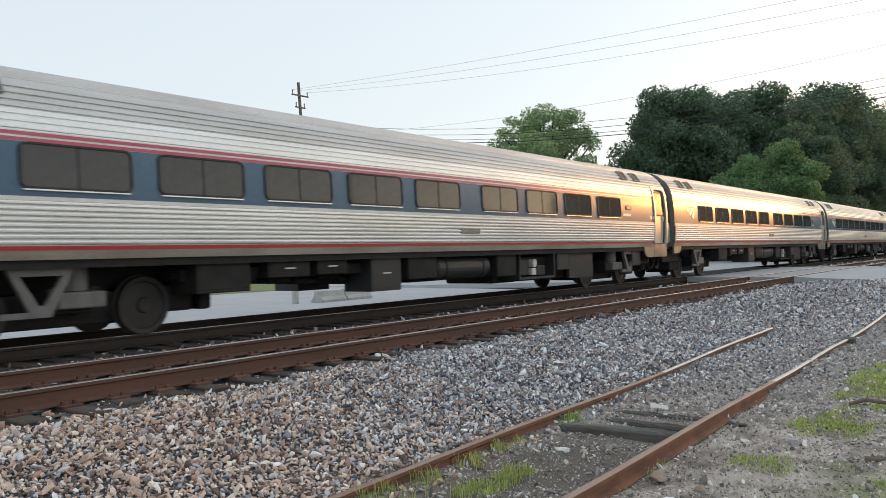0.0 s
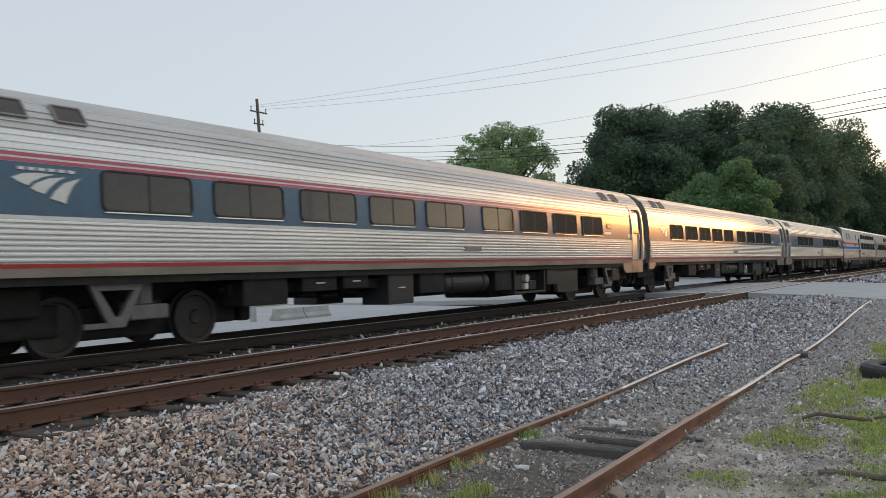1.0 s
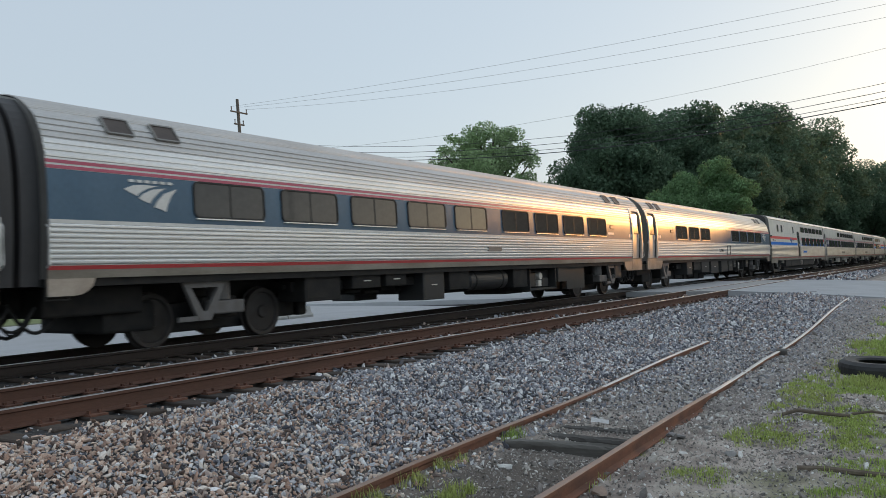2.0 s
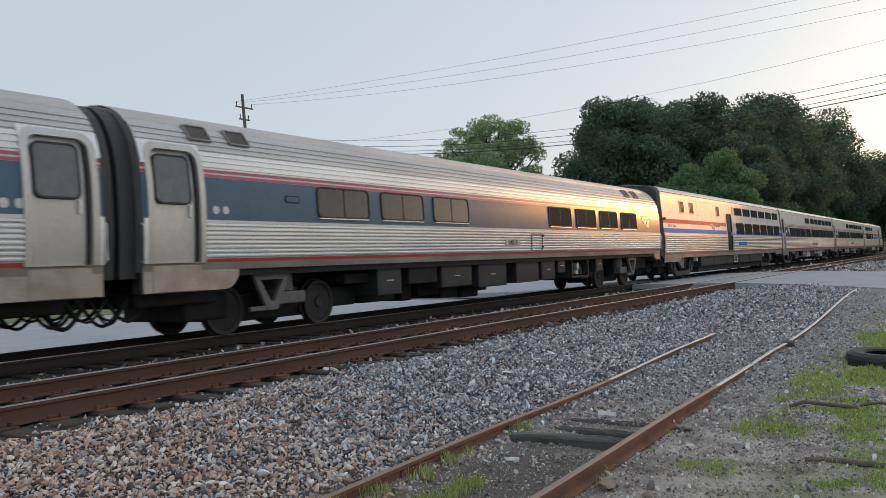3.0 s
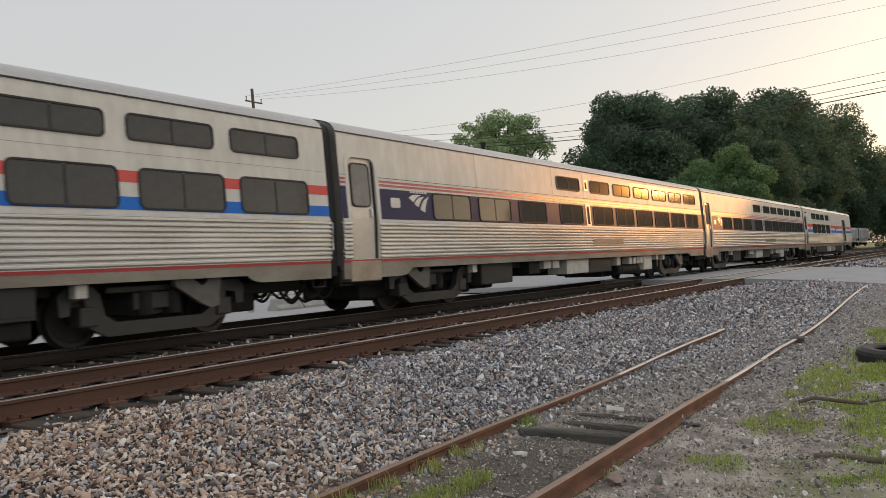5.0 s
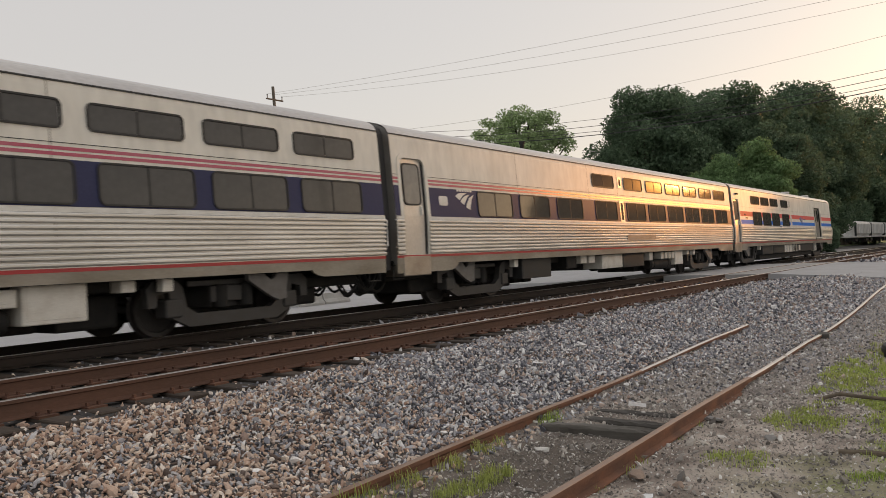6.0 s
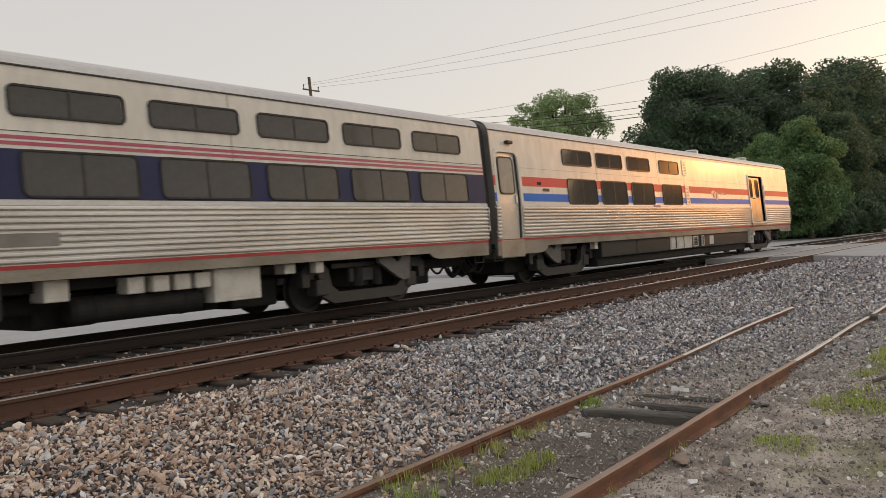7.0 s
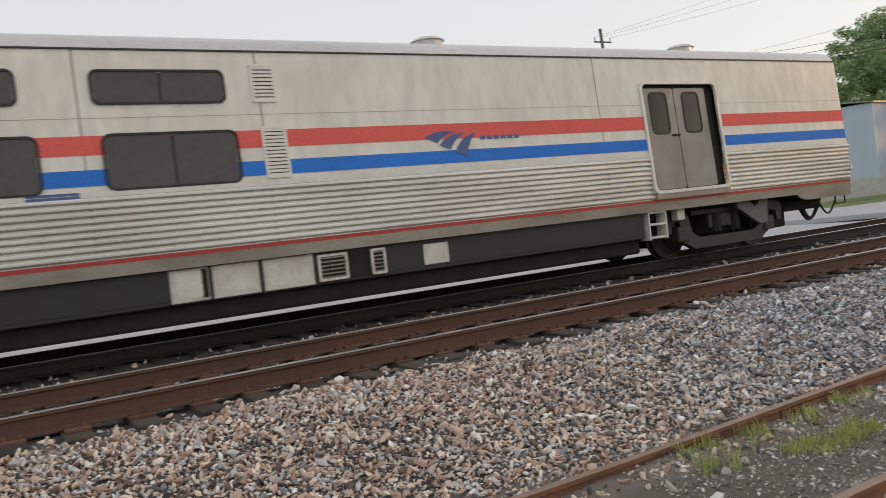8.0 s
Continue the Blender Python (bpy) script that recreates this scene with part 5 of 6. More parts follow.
def diner():
    car = new_car("silver-white dining car with red and blue stripes", "passenger train")
    tall_body(car, [(2.06, 2.26, BRIGHT_BLUE), (2.48, 2.66, BRIGHT_RED)], [(10.95, 12.3)], 3.2)
    for i in range(6):
        window(car, vi_y, 13.15 + 2.07 * i, 14.87 + 2.07 * i, 2.07, 2.72)
        window(car, vi_y, 13.0 + 2.07 * i, 14.7 + 2.07 * i, 3.13, 3.56, r=0.10)
    for x0, x1 in ((2.80, 3.45), (4.33, 4.98), (9.08, 9.70)):
        grille(car, vi_y, x0, x1, 2.95, 3.52, mat=WHITE, blades=BOX_DARK)
    door(car, vi_y, 10.95, 12.3, 1.185, 3.2, mat=UNDER)
    for z0, z1 in ((2.08, 2.74), (3.1, 3.6)):
        grille(car, vi_y, 12.5, 12.85, z0, z1)
    panel(car, "name_board", vi_y, 13.4, 15.2, 1.5, 1.66, BRIGHT_BLUE, 0.05, label="small blue name board")
    text_plate(car, "68018  Diner", vi_y, 1.4, 2.37, 0.19, STEEL_DULL)
    part("marker_light", box(bmesh.new(), 0.26, 0.36, -1.66, -1.5, 2.6, 2.7, 0.02), RUBBER, car, "small dark marker lamp")
    emblem(car, vi_y, 8.2, 2.38, 0.95, 0.42, EMBLEM)
    end_skirt(car, vi_y, 0.2, 1, 2.35, 0.80)
    end_skirt(car, vi_y, 25.8, -1, 2.2, 0.84)
    for x in (9.3, 11.7):
        stack(car, x, -0.6, 4.12, 0.26, 0.06)
    skirt(car, 6.0, 19.8, [8.2, 10.8, 12.4, 14.0, 16.4])
    grille(car, lambda z: 1.51, 12.6, 13.3, 0.56, 0.92, mat=BOX_PALE, blades=SILL)
    return car


def baggage_dorm():
    car = new_car("silver-white baggage dormitory car with red and blue stripes, end of train", "passenger train")
    tall_body(car, [(2.10, 2.30, BRIGHT_BLUE), (2.48, 2.72, BRIGHT_RED)], [(0.35, 1.38), (19.72, 21.68)], 3.33)
    for x in (3.78, 5.8, 7.88):
        window(car, vi_y, x, x + 1.74, 2.02, 2.74)
        window(car, vi_y, x - 0.13, x + 1.58, 3.1, 3.55, r=0.10)
    window(car, vi_y, 10.32, 12.05, 2.02, 2.74)
    window(car, vi_y, 10.27, 11.97, 3.1, 3.55, r=0.10)
    grille(car, vi_y, 12.33, 12.68, 3.1, 3.63)
    grille(car, vi_y, 12.38, 12.74, 2.05, 2.77)
    door(car, vi_y, 0.35, 1.38, 1.185, 3.33, mat=DOOR_STEEL)
    end_skirt(car, vi_y, 0.2, 1, 2.35, 0.80)
    end_skirt(car, vi_y, 25.8, -1, 1.9, 0.84)
    step_panel(car, vi_y, 0.34, 1.40, 0.74, 1.0)
    panel(car, "sign_box", vi_y, 2.38, 2.82, 2.33, 2.47, LINE_WHITE, 0.012, r=0.05)
    panel(car, "sign_face", vi_y, 2.42, 2.78, 2.36, 2.44, BOX_DARK, 0.016, r=0.03)
    panel(car, "sign", vi_y, 2.2, 2.38, 2.52, 2.6, UNDER, 0.014)
    part("marker_light", box(bmesh.new(), 0.85, 1.1, -1.6, -1.42, 3.5, 3.58, 0.02), RUBBER, car, "small dark marker lamp")
    panel(car, "lettering_bar", vi_y, 9.4, 10.0, 1.955, 2.03, EMBLEM, 0.02)
    emblem(car, vi_y, 15.45, 2.4, 0.95, 0.42, EMBLEM)
    # the loading doorway with its two leaves
    for s in (-1, 1):
        ob = part("doorway", ring(bmesh.new(), rounded(2.1, 2.1, 0.12), rounded(1.98, 1.98, 0.1), -0.035, 0.02), WHITE, car)
        ob.matrix_basis = side_pose(vi_y, 20.7, 2.33, s, 0.003)
        part("doorway_back", slab(bmesh.new(), rounded(2.06, 2.06, 0.1), 0.1, 0.12), UNDER, ob)
        part("threshold", slab(bmesh.new(), rounded(2.0, 0.16, 0.01), -0.02, 0.1), SILL, ob).matrix_basis = pose(0, 0, -1.07)
        for cx in (-0.55, 0.33):
            part("leaf", slab(bmesh.new(), [(cx + x, -0.02 + z) for x, z in rounded(0.86, 1.9, 0.05)], 0.05, 0.09), STEEL_DULL, ob, "dull grey door leaf")
            out = [(cx + x, 0.46 + z) for x, z in rounded(0.40, 0.72, 0.09)]
            part("door_window", ring(bmesh.new(), [(cx + x, 0.46 + z) for x, z in rounded(0.48, 0.80, 0.11)], out, 0.036, 0.06), RUBBER, ob)
            part("pane", slab(bmesh.new(), out, 0.043, 0.06), DARK_GLASS, ob)
        part("handle", box(bmesh.new(), -0.3, -0.1, 0.01, 0.055, 0.02, 0.05), UNDER, ob)
        part("grab_rail", rod(bmesh.new(), (0.92, -0.09, 0.0), (0.92, -0.09, 0.6), 0.018), STEEL, ob)
    for y in (-1.45, 1.45):
        for z in (0.5, 0.74, 0.96):
            part("step", box(bmesh.new(), 19.55, 19.95, y - 0.12, y + 0.12, z - 0.02, z + 0.02, 0.005), BOX_PALE, car)
        for x in (19.53, 19.97):
            part("step_side", box(bmesh.new(), x - 0.015, x + 0.015, y - 0.12, y + 0.12, 0.46, 1.0), BOX_PALE, car)
    for x, w in ((15.8, 0.6), (21.9, 0.6)):
        bm = cyl(bmesh.new(), (0, 0, 0.03), "z", w / 2 - 0.05, 0.12, 18)
        cyl(bm, (0, 0, 0.11), "z", w / 2, 0.06, 18, w / 2 - 0.1)
        part("roof_vent", bm, ROOF_GREY, car, "round mushroom roof vent").matrix_basis = pose(x, -0.6, 4.15)
    skirt(car, 5.75, 19.45, [8.2, 10.95])
    for x0, x1 in ((10.95, 11.46), (11.5, 12.15), (12.2, 12.95)):
        under_box(car, x0, x1, 0.52, 0.96, BOX_PALE, out=1.51, deep=0.1)
    grille(car, lambda z: 1.53, 13.0, 13.46, 0.55, 0.93, mat=BOX_PALE, blades=SILL)
    # flat black plate paints the shade inside an open bay
    panel(car, "opening", lambda z: 1.505, 13.5, 13.82, 0.55, 0.93, UNDER, 0.01, label="near-black plate for the shade inside an equipment bay")
    panel(car, "recess", lambda z: 1.515, 11.02, 11.36, 0.58, 0.92, LINE_WHITE, 0.006, label="white recessed panel")
    # black strip paints the shade at the recess's edge
    panel(car, "recess_edge", lambda z: 1.515, 11.36, 11.44, 0.56, 0.94, UNDER, 0.006)
    grille(car, lambda z: 1.53, 13.84, 14.08, 0.55, 0.93, mat=BOX_PALE, blades=SILL)
    under_box(car, 14.75, 15.2, 0.58, 0.9, BOX_PALE, out=1.52, deep=0.1)
    return car


TRAIN = []


def build_train():
    first = coach()
    TRAIN.append(first)
    for i in (1, 2):
        c = copy_thing(first, Matrix.Identity(4))
        for b in c.children:
            for w in b.children:
                if w.name.startswith("wheelset"):
                    ROLLING.append((w, w.matrix_basis.translation.x))
        TRAIN.append(c)
    TRAIN.append(lounge())
    TRAIN.append(diner())
    s = sleeper()
    TRAIN.append(s)
    c = copy_thing(s, Matrix.Identity(4))
    for b in c.children:
        for w in b.children:
            if w.name.startswith("wheelset"):
                ROLLING.append((w, w.matrix_basis.translation.x))
    TRAIN.append(c)
    TRAIN.append(baggage_dorm())


build_train()


# ---- trees ----
def leaves(rng, clumps, count, size, flat=0.7):
    """Leaf sprays on the skins of overlapping clumps: corners and triangles."""
    c = np.array(clumps)
    weight = c[:, 3] ** 2
    pick = rng.choice(len(c), count, p=weight / weight.sum())
    d = rng.normal(size=(count, 3))
    d /= np.linalg.norm(d, axis=1, keepdims=True)
    r = c[pick, 3] * rng.uniform(0.0, 1.0, count) ** 0.35 * 1.15
    at = c[pick, :3] + d * r[:, None] * np.array([1, 1, flat])
    n = d * 0.6 + rng.normal(size=(count, 3)) + np.array([0, 0, 0.4])
    n /= np.linalg.norm(n, axis=1, keepdims=True)
    u = np.cross(n, rng.normal(size=(count, 3)))
    u /= np.linalg.norm(u, axis=1, keepdims=True)
    w = np.cross(n, u)
    s = size * rng.uniform(0.55, 1.3, count)[:, None]
    lift = n * s * 0.25
    v = np.stack([at - u * s - w * s * 0.5, at + u * s - w * s * 0.3 + lift, at + w * s * 0.8 + lift], 1).reshape(-1, 3)
    return v, np.arange(count * 3).reshape(-1, 3)


def tree(label, seed, height, width, low, clumps, count, leaf, mat, group="", knot=(0.075, 0.19)):
    rng = np.random.default_rng(seed)
    t = tagged(new("tree"), label, "tree", group)
    balls = []
    mid, half = height * (1 + low) / 2, height * (1 - low) / 2
    for i in range(clumps):
        d = rng.normal(size=3)
        d /= np.linalg.norm(d)
        f = 0.97 * rng.uniform(0.05, 1) ** 0.4
        r = width * rng.uniform(*knot)
        z = mid + d[2] * half * f
        taper = 1.0 if d[2] < 0.2 else 1.0 - 0.25 * (d[2] - 0.2)
        balls.append((d[0] * width / 2 * f * taper, d[1] * width / 2 * f * taper, min(z, height - r * 0.7), r))
    top = max(z + 0.72 * r for x, y, z, r in balls)
    wide = max(math.hypot(x, y) + r for x, y, z, r in balls) * 0.94
    balls = [(x * width / 2 / wide, y * width / 2 / wide, z * height / top, r * height / top) for x, y, z, r in balls]
    bm = bmesh.new()
    rod(bm, (0, 0, -0.3), (width * 0.01, 0, mid * 0.75), width * 0.035, 10, width * 0.02)
    rod(bm, (width * 0.01, 0, mid * 0.75), (0, width * 0.02, height * 0.85), width * 0.02, 8, width * 0.006)
    for x, y, z, r in balls[::3]:
        base = Vector((0, 0, max(height * low * 0.7, z * 0.55)))
        tip = Vector((x, y, z))
        knee = base.lerp(tip, 0.5) + Vector((0, 0, 0.06 * height * rng.uniform(-0.5, 0.8)))
        rod(bm, base, knee, width * 0.013, 6, width * 0.009)
        rod(bm, knee, tip, width * 0.009, 6, width * 0.003)
    part("trunk", bm, BARK, t)
    v, tris = leaves(rng, balls, count, leaf)
    part("crown", many("crown", v, tris, mat), None, t)
    return t


def build_trees():
    rng = random.Random(11)

    def at(az, dist):
        x, y = dist * math.cos(radians(az)), dist * math.sin(radians(az))
        return x, y, float(ground_z(x, y)) - 0.1

    lone = tree("broad green deciduous tree with light gaps in its crown", 21, 19.6, 16.6, 0.16, 210, 50000, 0.17, LEAF_LIGHT, "", (0.035, 0.09))
    lone.matrix_basis = pose(*at(29.1, 105))
    bush = tree("rounded bright green tree before the dark wood", 22, 12.7, 9.0, 0.0, 70, 44000, 0.15, LEAF_BUSH, "rounded trees")
    bush.matrix_basis = pose(*at(13.2, 92))
    copy_thing(bush, pose(*at(15.9, 90), 0, 0, 130)).scale = (0.86, 0.86, 0.88)
    kinds = [tree("tall dark green tree of the wood edge", 30 + i, 20, 13.5, 0.0, 95, 44000, 0.2, LEAF_DARK, "wood edge trees", (0.07, 0.17)) for i in range(3)]
    spots = [(22.2, 110, 18.4), (20.6, 112, 20.0), (18.9, 116, 20.9), (17.0, 120, 21.9), (15.2, 126, 22.8), (13.2, 132, 23.0), (11.6, 140, 24.4), (10.4, 150, 25.9),
             (8.8, 215, 32.2), (7.6, 236, 34.8), (20.3, 124, 21.2), (18.2, 130, 23.3), (14.2, 138, 23.8), (10.6, 165, 27.6),
             (12.2, 118, 17), (10.2, 148, 18), (7.9, 232, 19), (7.0, 240, 20), (4.6, 255, 25), (3.4, 280, 27), (8.4, 228, 30)]
    for i, (az, dist, h) in enumerate(spots):
        k = kinds[i % 3]
        f = h / 20 * rng.uniform(1.0, 1.13)
        m = pose(*at(az, dist), 0, 0, rng.uniform(0, 360))
        if i < 3:
            k.matrix_basis = m
            k.scale = (f * (0.75, 1, 1)[i], f * (0.75, 1, 1)[i], f)
        else:
            copy_thing(k, m).scale = (f * 1.05, f * 1.05, f)
    rear = tree("unseen near-side tree added to block low light", 37, 20, 13.5, 0.0, 90, 9000, 0.55, LEAF_DARK, "near side wood")
    rear.matrix_basis = pose(433, -17, -0.6)
    # unseen trees on the near side, added to shade all but a sunny gap
    for i in range(12):
        x = 157 + 24 * i
        copy_thing(rear, pose(x, -15 - rng.uniform(0, 6), -0.6, 0, 0, rng.uniform(0, 360))).scale = (1.3, 1.3, 1.0 + 0.05 * i)
    for i in range(6):
        copy_thing(rear, pose(135 + 7 * i, -40 - 6 * (i % 2), -0.6, 0, 0, 77 * i)).scale = (1.25, 1.25, 1.5 + 0.1 * rng.random())
    for i in range(7):  # unseen lower growth in the gap, added to shade the underframes
        copy_thing(rear, pose(104 + 9 * i, -19 + rng.uniform(-2, 2), -0.6, 0, 0, 50 * i)).scale = (0.8, 0.8, 0.73 + 0.04 * rng.random())
    # unseen low trees, added as dark reflections for the car windows
    for i in range(3):
        copy_thing(rear, pose(66 + 10 * i, -22 + rng.uniform(-2, 2), -0.6, 0, 0, 64 * i)).scale = (0.75, 0.75, 0.40 + 0.04 * rng.random())
    scrub = tree("low scrub beneath the trees", 41, 3.2, 6.0, 0.0, 20, 8000, 0.18, LEAF_DARK, "scrub")
    for i in range(24):
        az = 25.4 - 0.66 * i
        m = pose(*at(az, (100 if az > 12 else 100 + (12 - az) * 11) + rng.uniform(-3, 4)), 0, 0, 70 * i)
        if i == 0:
            scrub.matrix_basis = m
        else:
            copy_thing(scrub, m).scale = (1.15, 1.15, rng.uniform(0.8, 1.7))


build_trees()


# ---- poles and wires ----
def utility_pole(x, y, lean):
    p = tagged(new("utility_pole"), "weathered wooden utility pole with crossarms", "utility pole", "utility poles")
    bm = rod(bmesh.new(), (0, 0, -1), (0, lean, 12.9), 0.15, 12, 0.10)
    part("pole", bm, POLE, p)
    for z, half in ((12.0, 0.75), (11.2, 0.45)):
        part("crossarm", box(bmesh.new(), -half, half, lean - 0.19, lean - 0.1, z - 0.045, z + 0.045, 0.01), POLE, p)
        for sx in (-half + 0.08, half - 0.08):
            bm = cyl(bmesh.new(), (sx, lean - 0.14, z + 0.15), "z", 0.03, 0.2, 10)
            cyl(bm, (sx, lean - 0.14, z + 0.28), "z", 0.045, 0.08, 10, 0.03)
            part("insulator", bm, BOX_DARK, p)
    p.matrix_basis = pose(x, y, 0)
    return p


utility_pole(39.0, 39.3, 1.0)
utility_pole(39.0, -14.0, 0.0)


def wire(points, r):
    bm = tube(bmesh.new(), points, r, 5)
    tagged(part("overhead_wire", bm, WIRE), "thin dark overhead wire", "wire", "overhead wires")


def span(x0, x1, y0, y1, z0, z1, sag, r=0.006):
    wire([(x0 + (x1 - x0) * f, y0 + (y1 - y0) * f, z0 + (z1 - z0) * f - sag * 4 * f * (1 - f)) for f in [i / 16 for i in range(17)]], r)


span(38.3, 38.3, 40.2, -14.1, 12.3, 12.6, 0.62)
span(39.0, 39.0, 40.2, -14.1, 12.35, 12.45, 0.95)
span(39.7, 39.7, 40.2, -14.1, 12.3, 12.3, 1.25)
span(39.0, 39.0, 40.2, -14.1, 9.3, 12.2, 1.84, 0.006)
for dz, r in ((0.0, 0.011), (-0.34, 0.014), (-0.62, 0.012), (-0.8, 0.022)):
    span(39.0, 39.0, 40.2, -14.1, 10.2 + dz, 10.9 + dz, 2.8, r)


# ---- things beyond the railway ----
def shed():
    s = tagged(new("metal_shed"), "blue-grey sheet metal shed with a low roof", "shed")
    bm = bmesh.new()
    box(bm, -27, 0, 0, 7, -0.8, 6.5)
    part("wall", bm, SHED, s)
    bm = bmesh.new()
    for i in range(67):
        box(bm, -27 + 0.4 * i, -27 + 0.4 * i + 0.05, -0.03, 0.0, 0, 6.48)
    part("ribs", bm, SHED, s)
    bm = bmesh.new()
    sweep(bm, [(-0.25, 6.48), (3.5, 6.9), (7.25, 6.48), (7.25, 6.58), (3.5, 7.0), (-0.25, 6.58)], -27.3, 0.3, closed=True)
    part("roof", bm, SHED_ROOF, s)
    part("door", box(bmesh.new(), -3.2, -2.2, -0.05, 0.02, 0, 2.1, 0.01), SHED_ROOF, s)
    s.matrix_basis = pose(89, 38.8, 0.4, 0, 0, 6)


shed()


def low_wall(x0, x1, y, z):
    bm = box(bmesh.new(), x0, x1, y, y + 0.3, z - 0.6, z + 0.7, 0.02)
    tagged(part("wall_low", bm, CONCRETE), "low grey concrete wall along the far verge", "wall", kind="structure")


low_wall(49, 100, 33, 0.5)


def freight_car(x, y):
    c = tagged(new("freight_car"), "parked pale grey covered hopper freight car", "freight car", "parked freight cars")
    bm = bmesh.new()
    sweep(bm, [(-1.5, 1.9), (-1.55, 3.9), (-1.2, 4.35), (0, 4.55), (1.2, 4.35), (1.55, 3.9), (1.5, 1.9), (0.6, 1.0), (-0.6, 1.0)], -7.2, 7.2, closed=True)
    part("body", bm, FREIGHT, c)
    for i in range(10):
        part("rib", box(bmesh.new(), -7 + 1.55 * i, -6.9 + 1.55 * i, -1.62, -1.5, 1.9, 3.85), FREIGHT, c)
    part("side_sill", box(bmesh.new(), -7.6, 7.6, -1.5, 1.5, 1.1, 1.35), FREIGHT, c)
    for a in (-7.4, 7.3):
        part("ladder", box(bmesh.new(), a, a + 0.1, -1.5, -1.1, 1.3, 4.2), BOX_DARK, c)
    for sx in (-5.4, 5.4):
        part("bogie", box(bmesh.new(), sx - 1.2, sx + 1.2, -1.1, 1.1, 0.3, 0.9, 0.05), UNDER, c)
        for dx in (-0.9, 0.9):
            part("wheelset", WHEELSET, None, c).matrix_basis = pose(sx + dx, 0, 0.457)
    c.matrix_basis = pose(x, y, 0.3, 0, 0, -3)
    return c


first = freight_car(195, 27.2)
copy_thing(first, pose(211, 26.4, 0.3, 0, 0, -3))
copy_thing(first, pose(227, 25.6, 0.3, 0, 0, -3))


def barrier(x, y, z, turn):
    bm = sweep(bmesh.new(), [(-0.25, 0), (-0.25, 0.08), (-0.14, 0.2), (-0.1, 0.4), (0.1, 0.4), (0.14, 0.2), (0.25, 0.08), (0.25, 0)], -0.7, 0.7, closed=True)
    ob = tagged(part("concrete_block", bm, CONCRETE), "pale concrete barrier block beside the road", "concrete block", "concrete blocks")
    ob.matrix_basis = pose(x, y, z, 0, 0, turn)


barrier(21.6, 21.0, -0.48, 4)
barrier(23.1, 21.1, -0.48, 2)
bm = cyl(bmesh.new(), (0, 0, 0.4), "z", 0.12, 0.8, 14)
bmesh.ops.create_uvsphere(bm, u_segments=14, v_segments=6, radius=0.12, matrix=Matrix.Translation((0, 0, 0.8)))
tagged(part("bollard", bm, CONCRETE), "short pale bollard beside the road", "bollard").matrix_basis = pose(20.2, 21.3, -0.5)


# ---- yard details ----
def siding_y(x, f):
    """Across the siding: f = 0 on its near rail, 1 on its far one."""
    return 2.70 + 0.0145 * x + 1.46 * f


def tyre():
    bm = bmesh.new()
    prof = [(0.30, 0.0), (0.44, -0.01), (0.52, 0.03), (0.54, 0.08), (0.54, 0.2), (0.52, 0.25), (0.44, 0.29), (0.30, 0.28), (0.27, 0.25), (0.30, 0.22), (0.42, 0.2), (0.42, 0.08), (0.30, 0.06), (0.27, 0.03)]
    rows = [[bm.verts.new((r * math.cos(a), r * math.sin(a), z)) for r, z in prof] for a in [2 * math.pi * i / 36 for i in range(36)]]
    for p, q in zip(rows, rows[1:] + rows[:1]):
        for j in range(len(prof)):
            k = (j + 1) % len(prof)
            bm.faces.new((p[j], q[j], q[k], p[k]))
    bmesh.ops.recalc_face_normals(bm, faces=bm.faces)
    ob = tagged(part("tyre", bm, RUBBER), "old black tyre lying in the grass", "tyre")
    ob.matrix_basis = pose(14.4, 1.18, -0.77, 2, -2, 0)


tyre()


def rock(name, x, y, r, mat, label, seed, flat=0.6):
    rng = np.random.default_rng(seed)
    shapes, tris = stone_shapes(1, rng, 2)
    v = shapes[0] * np.array([1.2, 0.9, flat]) * r
    ob = tagged(new(name, many(name, v, tris, mat)), label, "rock", "yard rocks")
    ob.matrix_basis = pose(x, y, float(ground_z(x, y)) + r * flat * 0.45, 0, 0, seed * 40)


rock("rock", 6.44, 2.60, 0.085, TAN_ROCK, "tan broken rock beside the rusty rail", 1)
rock("rock", 8.72, 2.62, 0.095, GREY_ROCK, "grey broken rock beside the rusty rail", 2)
rock("rock", 8.2, 1.95, 0.07, GREY_ROCK, "pale grey rock on the dirt", 3)
rock("rock", 5.9, 2.3, 0.05, PAPER, "small white stone on the dirt", 4)
rock("rock", 6.3, 2.2, 0.05, TAN_ROCK, "small tan rock on the dirt", 6)
rock("rock", 9.3, 2.45, 0.05, GREY_ROCK, "small grey rock on the dirt", 7)
bm = bmesh.new()
gv = [[bm.verts.new((0.12 * i - 0.12, 0.1 * j - 0.1, 0.012 * math.sin(2.2 * i + 1.3 * j))) for j in range(3)] for i in range(3)]
for i in range(2):
    for j in range(2):
        bm.faces.new((gv[i][j], gv[i + 1][j], gv[i + 1][j + 1], gv[i][j + 1]))
bmesh.ops.solidify(bm, geom=bm.faces[:], thickness=0.004)
tagged(part("paper", bm, PAPER), "crumpled white paper between the siding rails", "litter").matrix_basis = pose(8.95, 3.58, float(ground_z(8.95, 3.58)) + 0.09, 4, -3, 20)
bm = tube(bmesh.new(), [(0, 0, 0.02), (0.1, -0.15, 0.06), (0.05, -0.4, 0.05), (0.15, -0.7, 0.02)], 0.022, 7)
tagged(part("branch", bm, WOOD_STICK), "bent dead branch lying on the dirt", "branch").matrix_basis = pose(10.35, 1.85, -0.71)
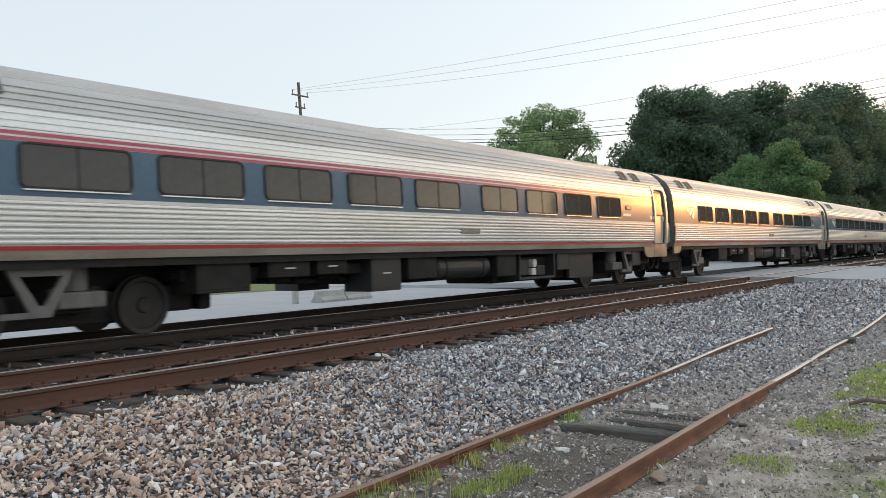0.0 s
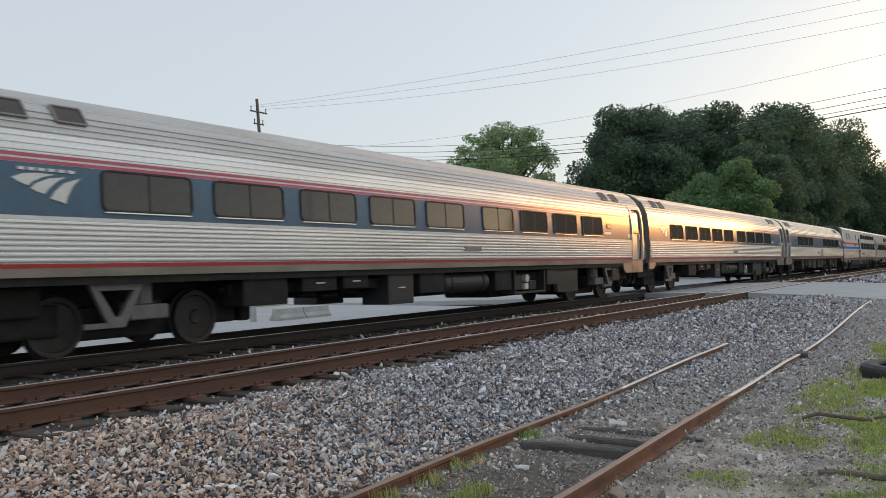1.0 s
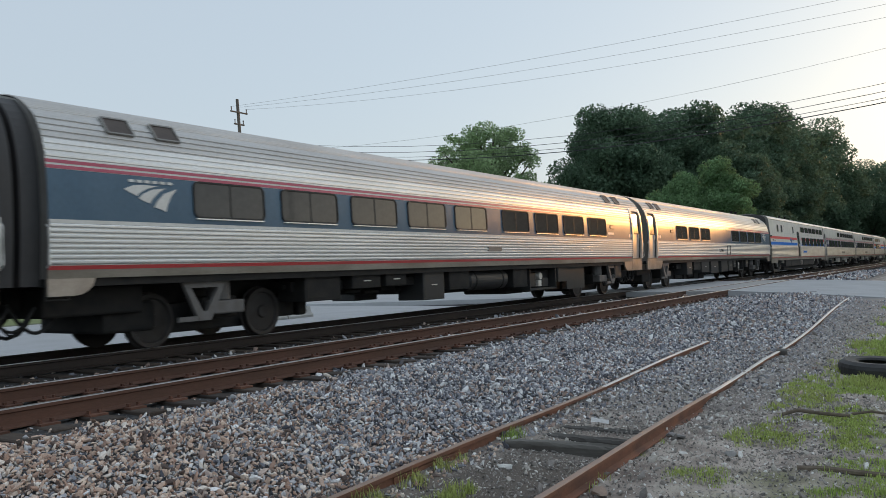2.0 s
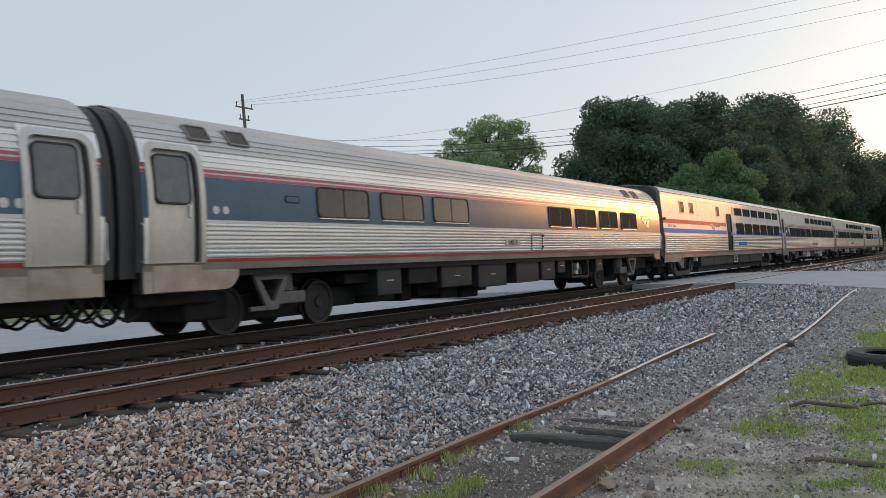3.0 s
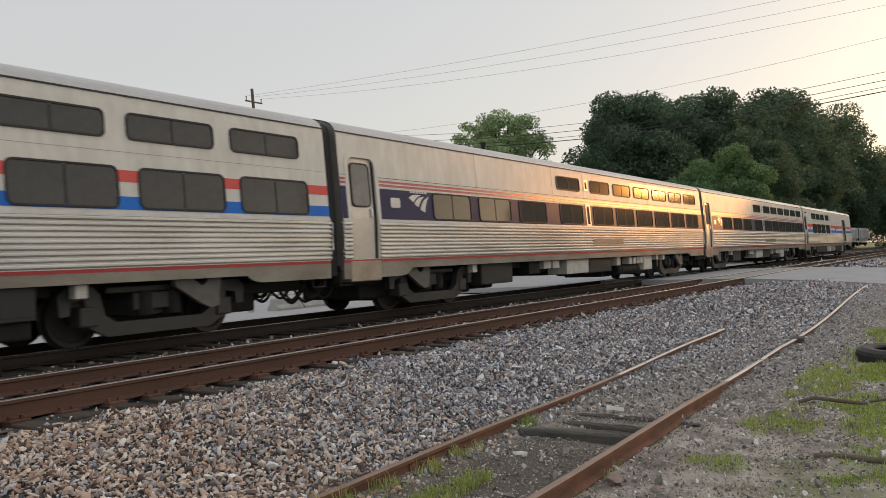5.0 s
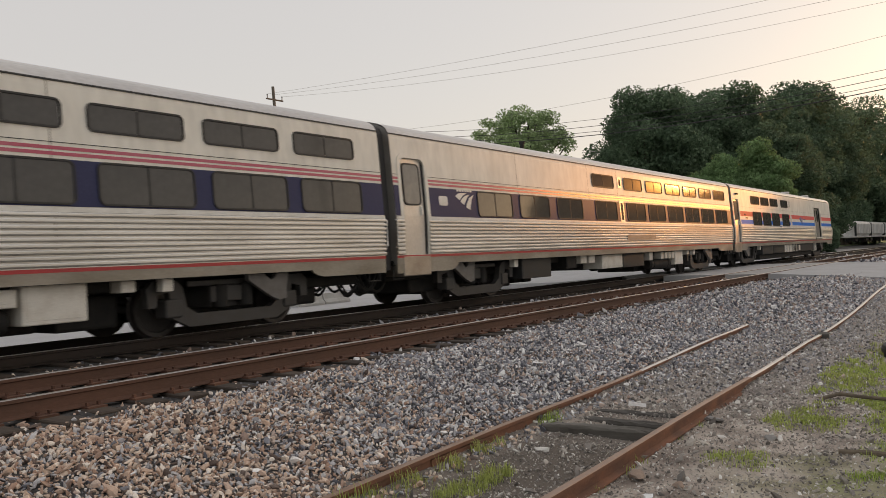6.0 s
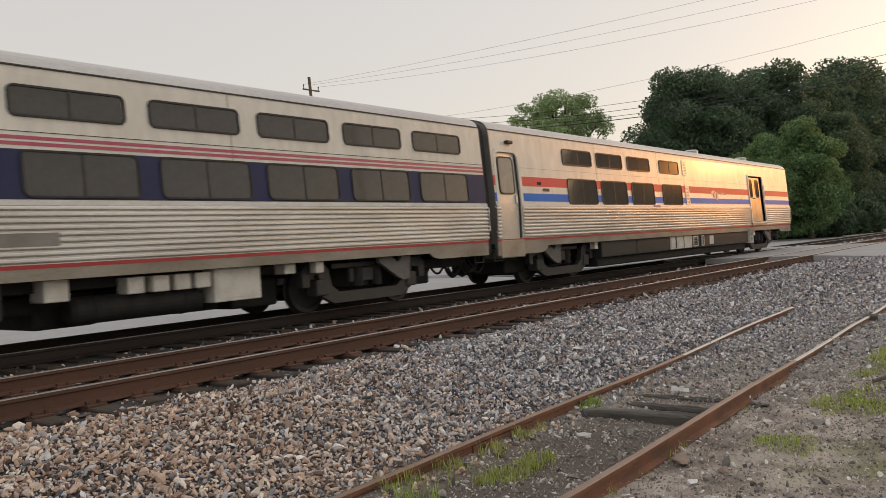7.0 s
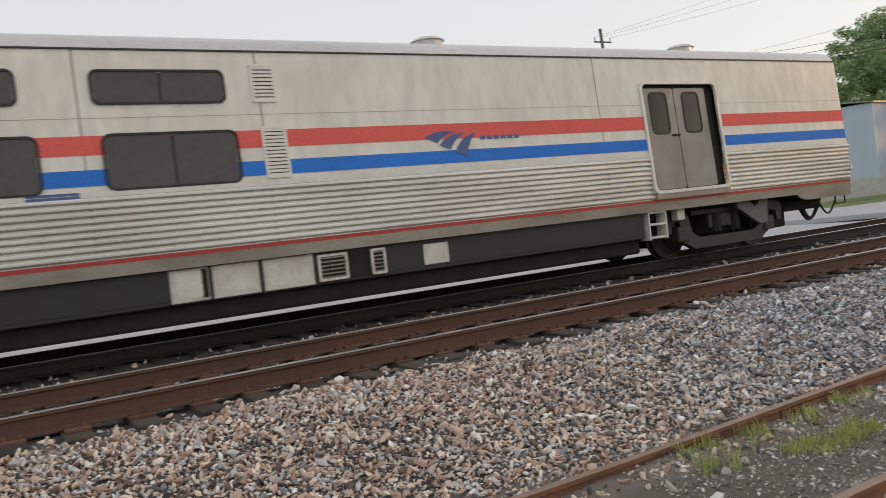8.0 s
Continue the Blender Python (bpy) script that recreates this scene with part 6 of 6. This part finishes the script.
bm = tube(bmesh.new(), [(0, 0, 0.02), (0.06, -0.2, 0.05), (-0.02, -0.45, 0.045), (0.05, -0.75, 0.02)], 0.016, 7)
tagged(part("branch", bm, WOOD_STICK), "thin dead branch in the grass", "branch").matrix_basis = pose(10.7, 1.15, -0.72)
bm = tube(bmesh.new(), [(0, 0.1, 0.02), (0.03, -0.15, 0.03), (-0.02, -0.35, 0.035), (0.04, -0.6, 0.015)], 0.026, 7)
tagged(part("branch", bm, WOOD_STICK), "rotten brown branch on the dirt", "branch").matrix_basis = pose(7.85, 1.2, -0.735)
bm = box(bmesh.new(), -0.18, 0.18, -0.1, 0.1, -0.1, 0.03, 0.02)
tagged(part("timber_stub", bm, OLD_TIE), "dark rotten timber stub under the rusty rail", "timber").matrix_basis = pose(16.5, 2.92, -0.60, 0, 0, 10)


def build_pebbles():
    rng = np.random.default_rng(8)
    pts, sizes = [], []
    for x0, x1, y0, y1, dens, s in ((4, 12, 0.2, 4.4, 620, 0.0105), (9, 24, 0.0, 4.4, 150, 0.017), (4, 16, 0.5, 4.4, 45, 0.022)):
        x, y = spread(rng, x0, x1, y0, y1, dens)
        size = s * np.exp(rng.normal(0, 0.4, len(x)))
        pts.append(np.stack([x, y, ground_z(x, y) + size * 0.2], -1))
        sizes.append(size)
    ob = scatter("pebbles", np.concatenate(pts), np.concatenate(sizes), PEBBLE, rng)
    tagged(ob, "scattered dusty pebbles on the dirt", "pebbles", kind="stuff")


build_pebbles()


def build_grass():
    rng = np.random.default_rng(9)
    spots = []

    def tufts(n, x0, x1, y0, y1, h, blades, follow=None):
        for _ in range(n):
            x = rng.uniform(x0, x1)
            y = rng.uniform(y0, y1) if follow is None else siding_y(x, follow) + rng.uniform(y0, y1)
            spots.append((x, y, h * rng.uniform(0.5, 1.25), int(blades * rng.uniform(0.6, 1.3))))

    for x0, x1, n in ((4.5, 5.5, 16), (5.75, 6.1, 9), (6.3, 6.55, 8), (6.75, 6.95, 4), (7.7, 8.15, 8)):
        tufts(n, x0, x1, -0.22, -0.07, 0.13, 13, 1)
    tufts(42, 5.1, 6.0, -0.72, -0.46, 0.10, 18, 1)
    tufts(10, 4.4, 5.2, -0.6, -0.25, 0.12, 15, 1)
    tufts(7, 5, 9, -0.12, -0.07, 0.08, 9, 0)
    # clumped patches on the dirt: centre, reach along and across
    patches = ((9.15, 1.75, 0.55, 0.55), (9.4, 1.1, 0.6, 0.35), (7.35, 0.85, 0.5, 0.45), (7.2, 1.95, 0.3, 0.25), (8.1, 0.6, 0.4, 0.3), (12.3, 1.85, 1.4, 0.4), (10.6, 1.2, 0.8, 0.35), (13.6, 1.3, 1.3, 0.55), (16.5, 1.2, 2.5, 0.6))
    noise_at = lambda x, y: noise.noise(Vector((x * 0.9, y * 0.9, 3.0))) + 0.7 * noise.noise(Vector((x * 3.1, y * 3.1, 7.0)))
    for _ in range(26000):
        x, y = rng.uniform(6, 26), rng.uniform(-1.5, 2.3)
        if y > 2.4 - 0.02 * x:
            continue
        near = max(math.exp(-((x - cx) / rx) ** 2 - ((y - cy) / ry) ** 2) for cx, cy, rx, ry in patches)
        if x > 14 and y < 1.4:
            near = max(near, 0.75)
        if 0.95 * near + 0.75 * noise_at(x, y) > rng.normal(0.46, 0.12):
            spots.append((x, y, (0.04 if x < 13 else 0.07) * rng.uniform(0.5, 1.6), 8 if x < 14 else 7))
    verts, tris = [], []
    for x, y, h, n in spots:
        z = float(ground_z(x, y))
        for _ in range(n):
            a, lean = rng.uniform(0, 2 * math.pi), rng.uniform(0.1, 0.9)
            bx, by = x + rng.normal(0, 0.035), y + rng.normal(0, 0.035)
            hh, w = h * rng.uniform(0.6, 1.2), rng.uniform(0.0022, 0.0045) * (1.0 if x < 9 else 1.9)
            ca, sa = math.cos(a), math.sin(a)
            k = len(verts)
            verts += [(bx - sa * w, by + ca * w, z - 0.01), (bx + sa * w, by - ca * w, z - 0.01),
                      (bx + ca * hh * lean * 0.35 - sa * w * 0.8, by + sa * hh * lean * 0.35 + ca * w * 0.8, z + hh * 0.6), (bx + ca * hh * lean * 0.35 + sa * w * 0.8, by + sa * hh * lean * 0.35 - ca * w * 0.8, z + hh * 0.6),
                      (bx + ca * hh * lean, by + sa * hh * lean, z + hh * (1.05 - 0.45 * lean))]
            tris += [(k, k + 1, k + 3), (k, k + 3, k + 2), (k + 2, k + 3, k + 4)]
    ob = new("grass", many("grass", np.array(verts), np.array(tris), GRASS))
    tagged(ob, "short yellow-green grass and weeds", "grass", kind="stuff")


build_grass()


# ---- movement ----
def motions():
    for i, car in enumerate(TRAIN):
        walk(car, [(t, pose(x + CAR * i, TRACK_Y, 0)) for t, x in HEAD])
    turns = [(n / FPS, -80.0 * n) for n in range(241)]
    for w, dx in ROLLING:
        walk(w, [(t, Matrix.Translation((dx, 0, 0.457)) @ Matrix.Rotation(radians(a), 4, "Y")) for t, a in turns])


motions()
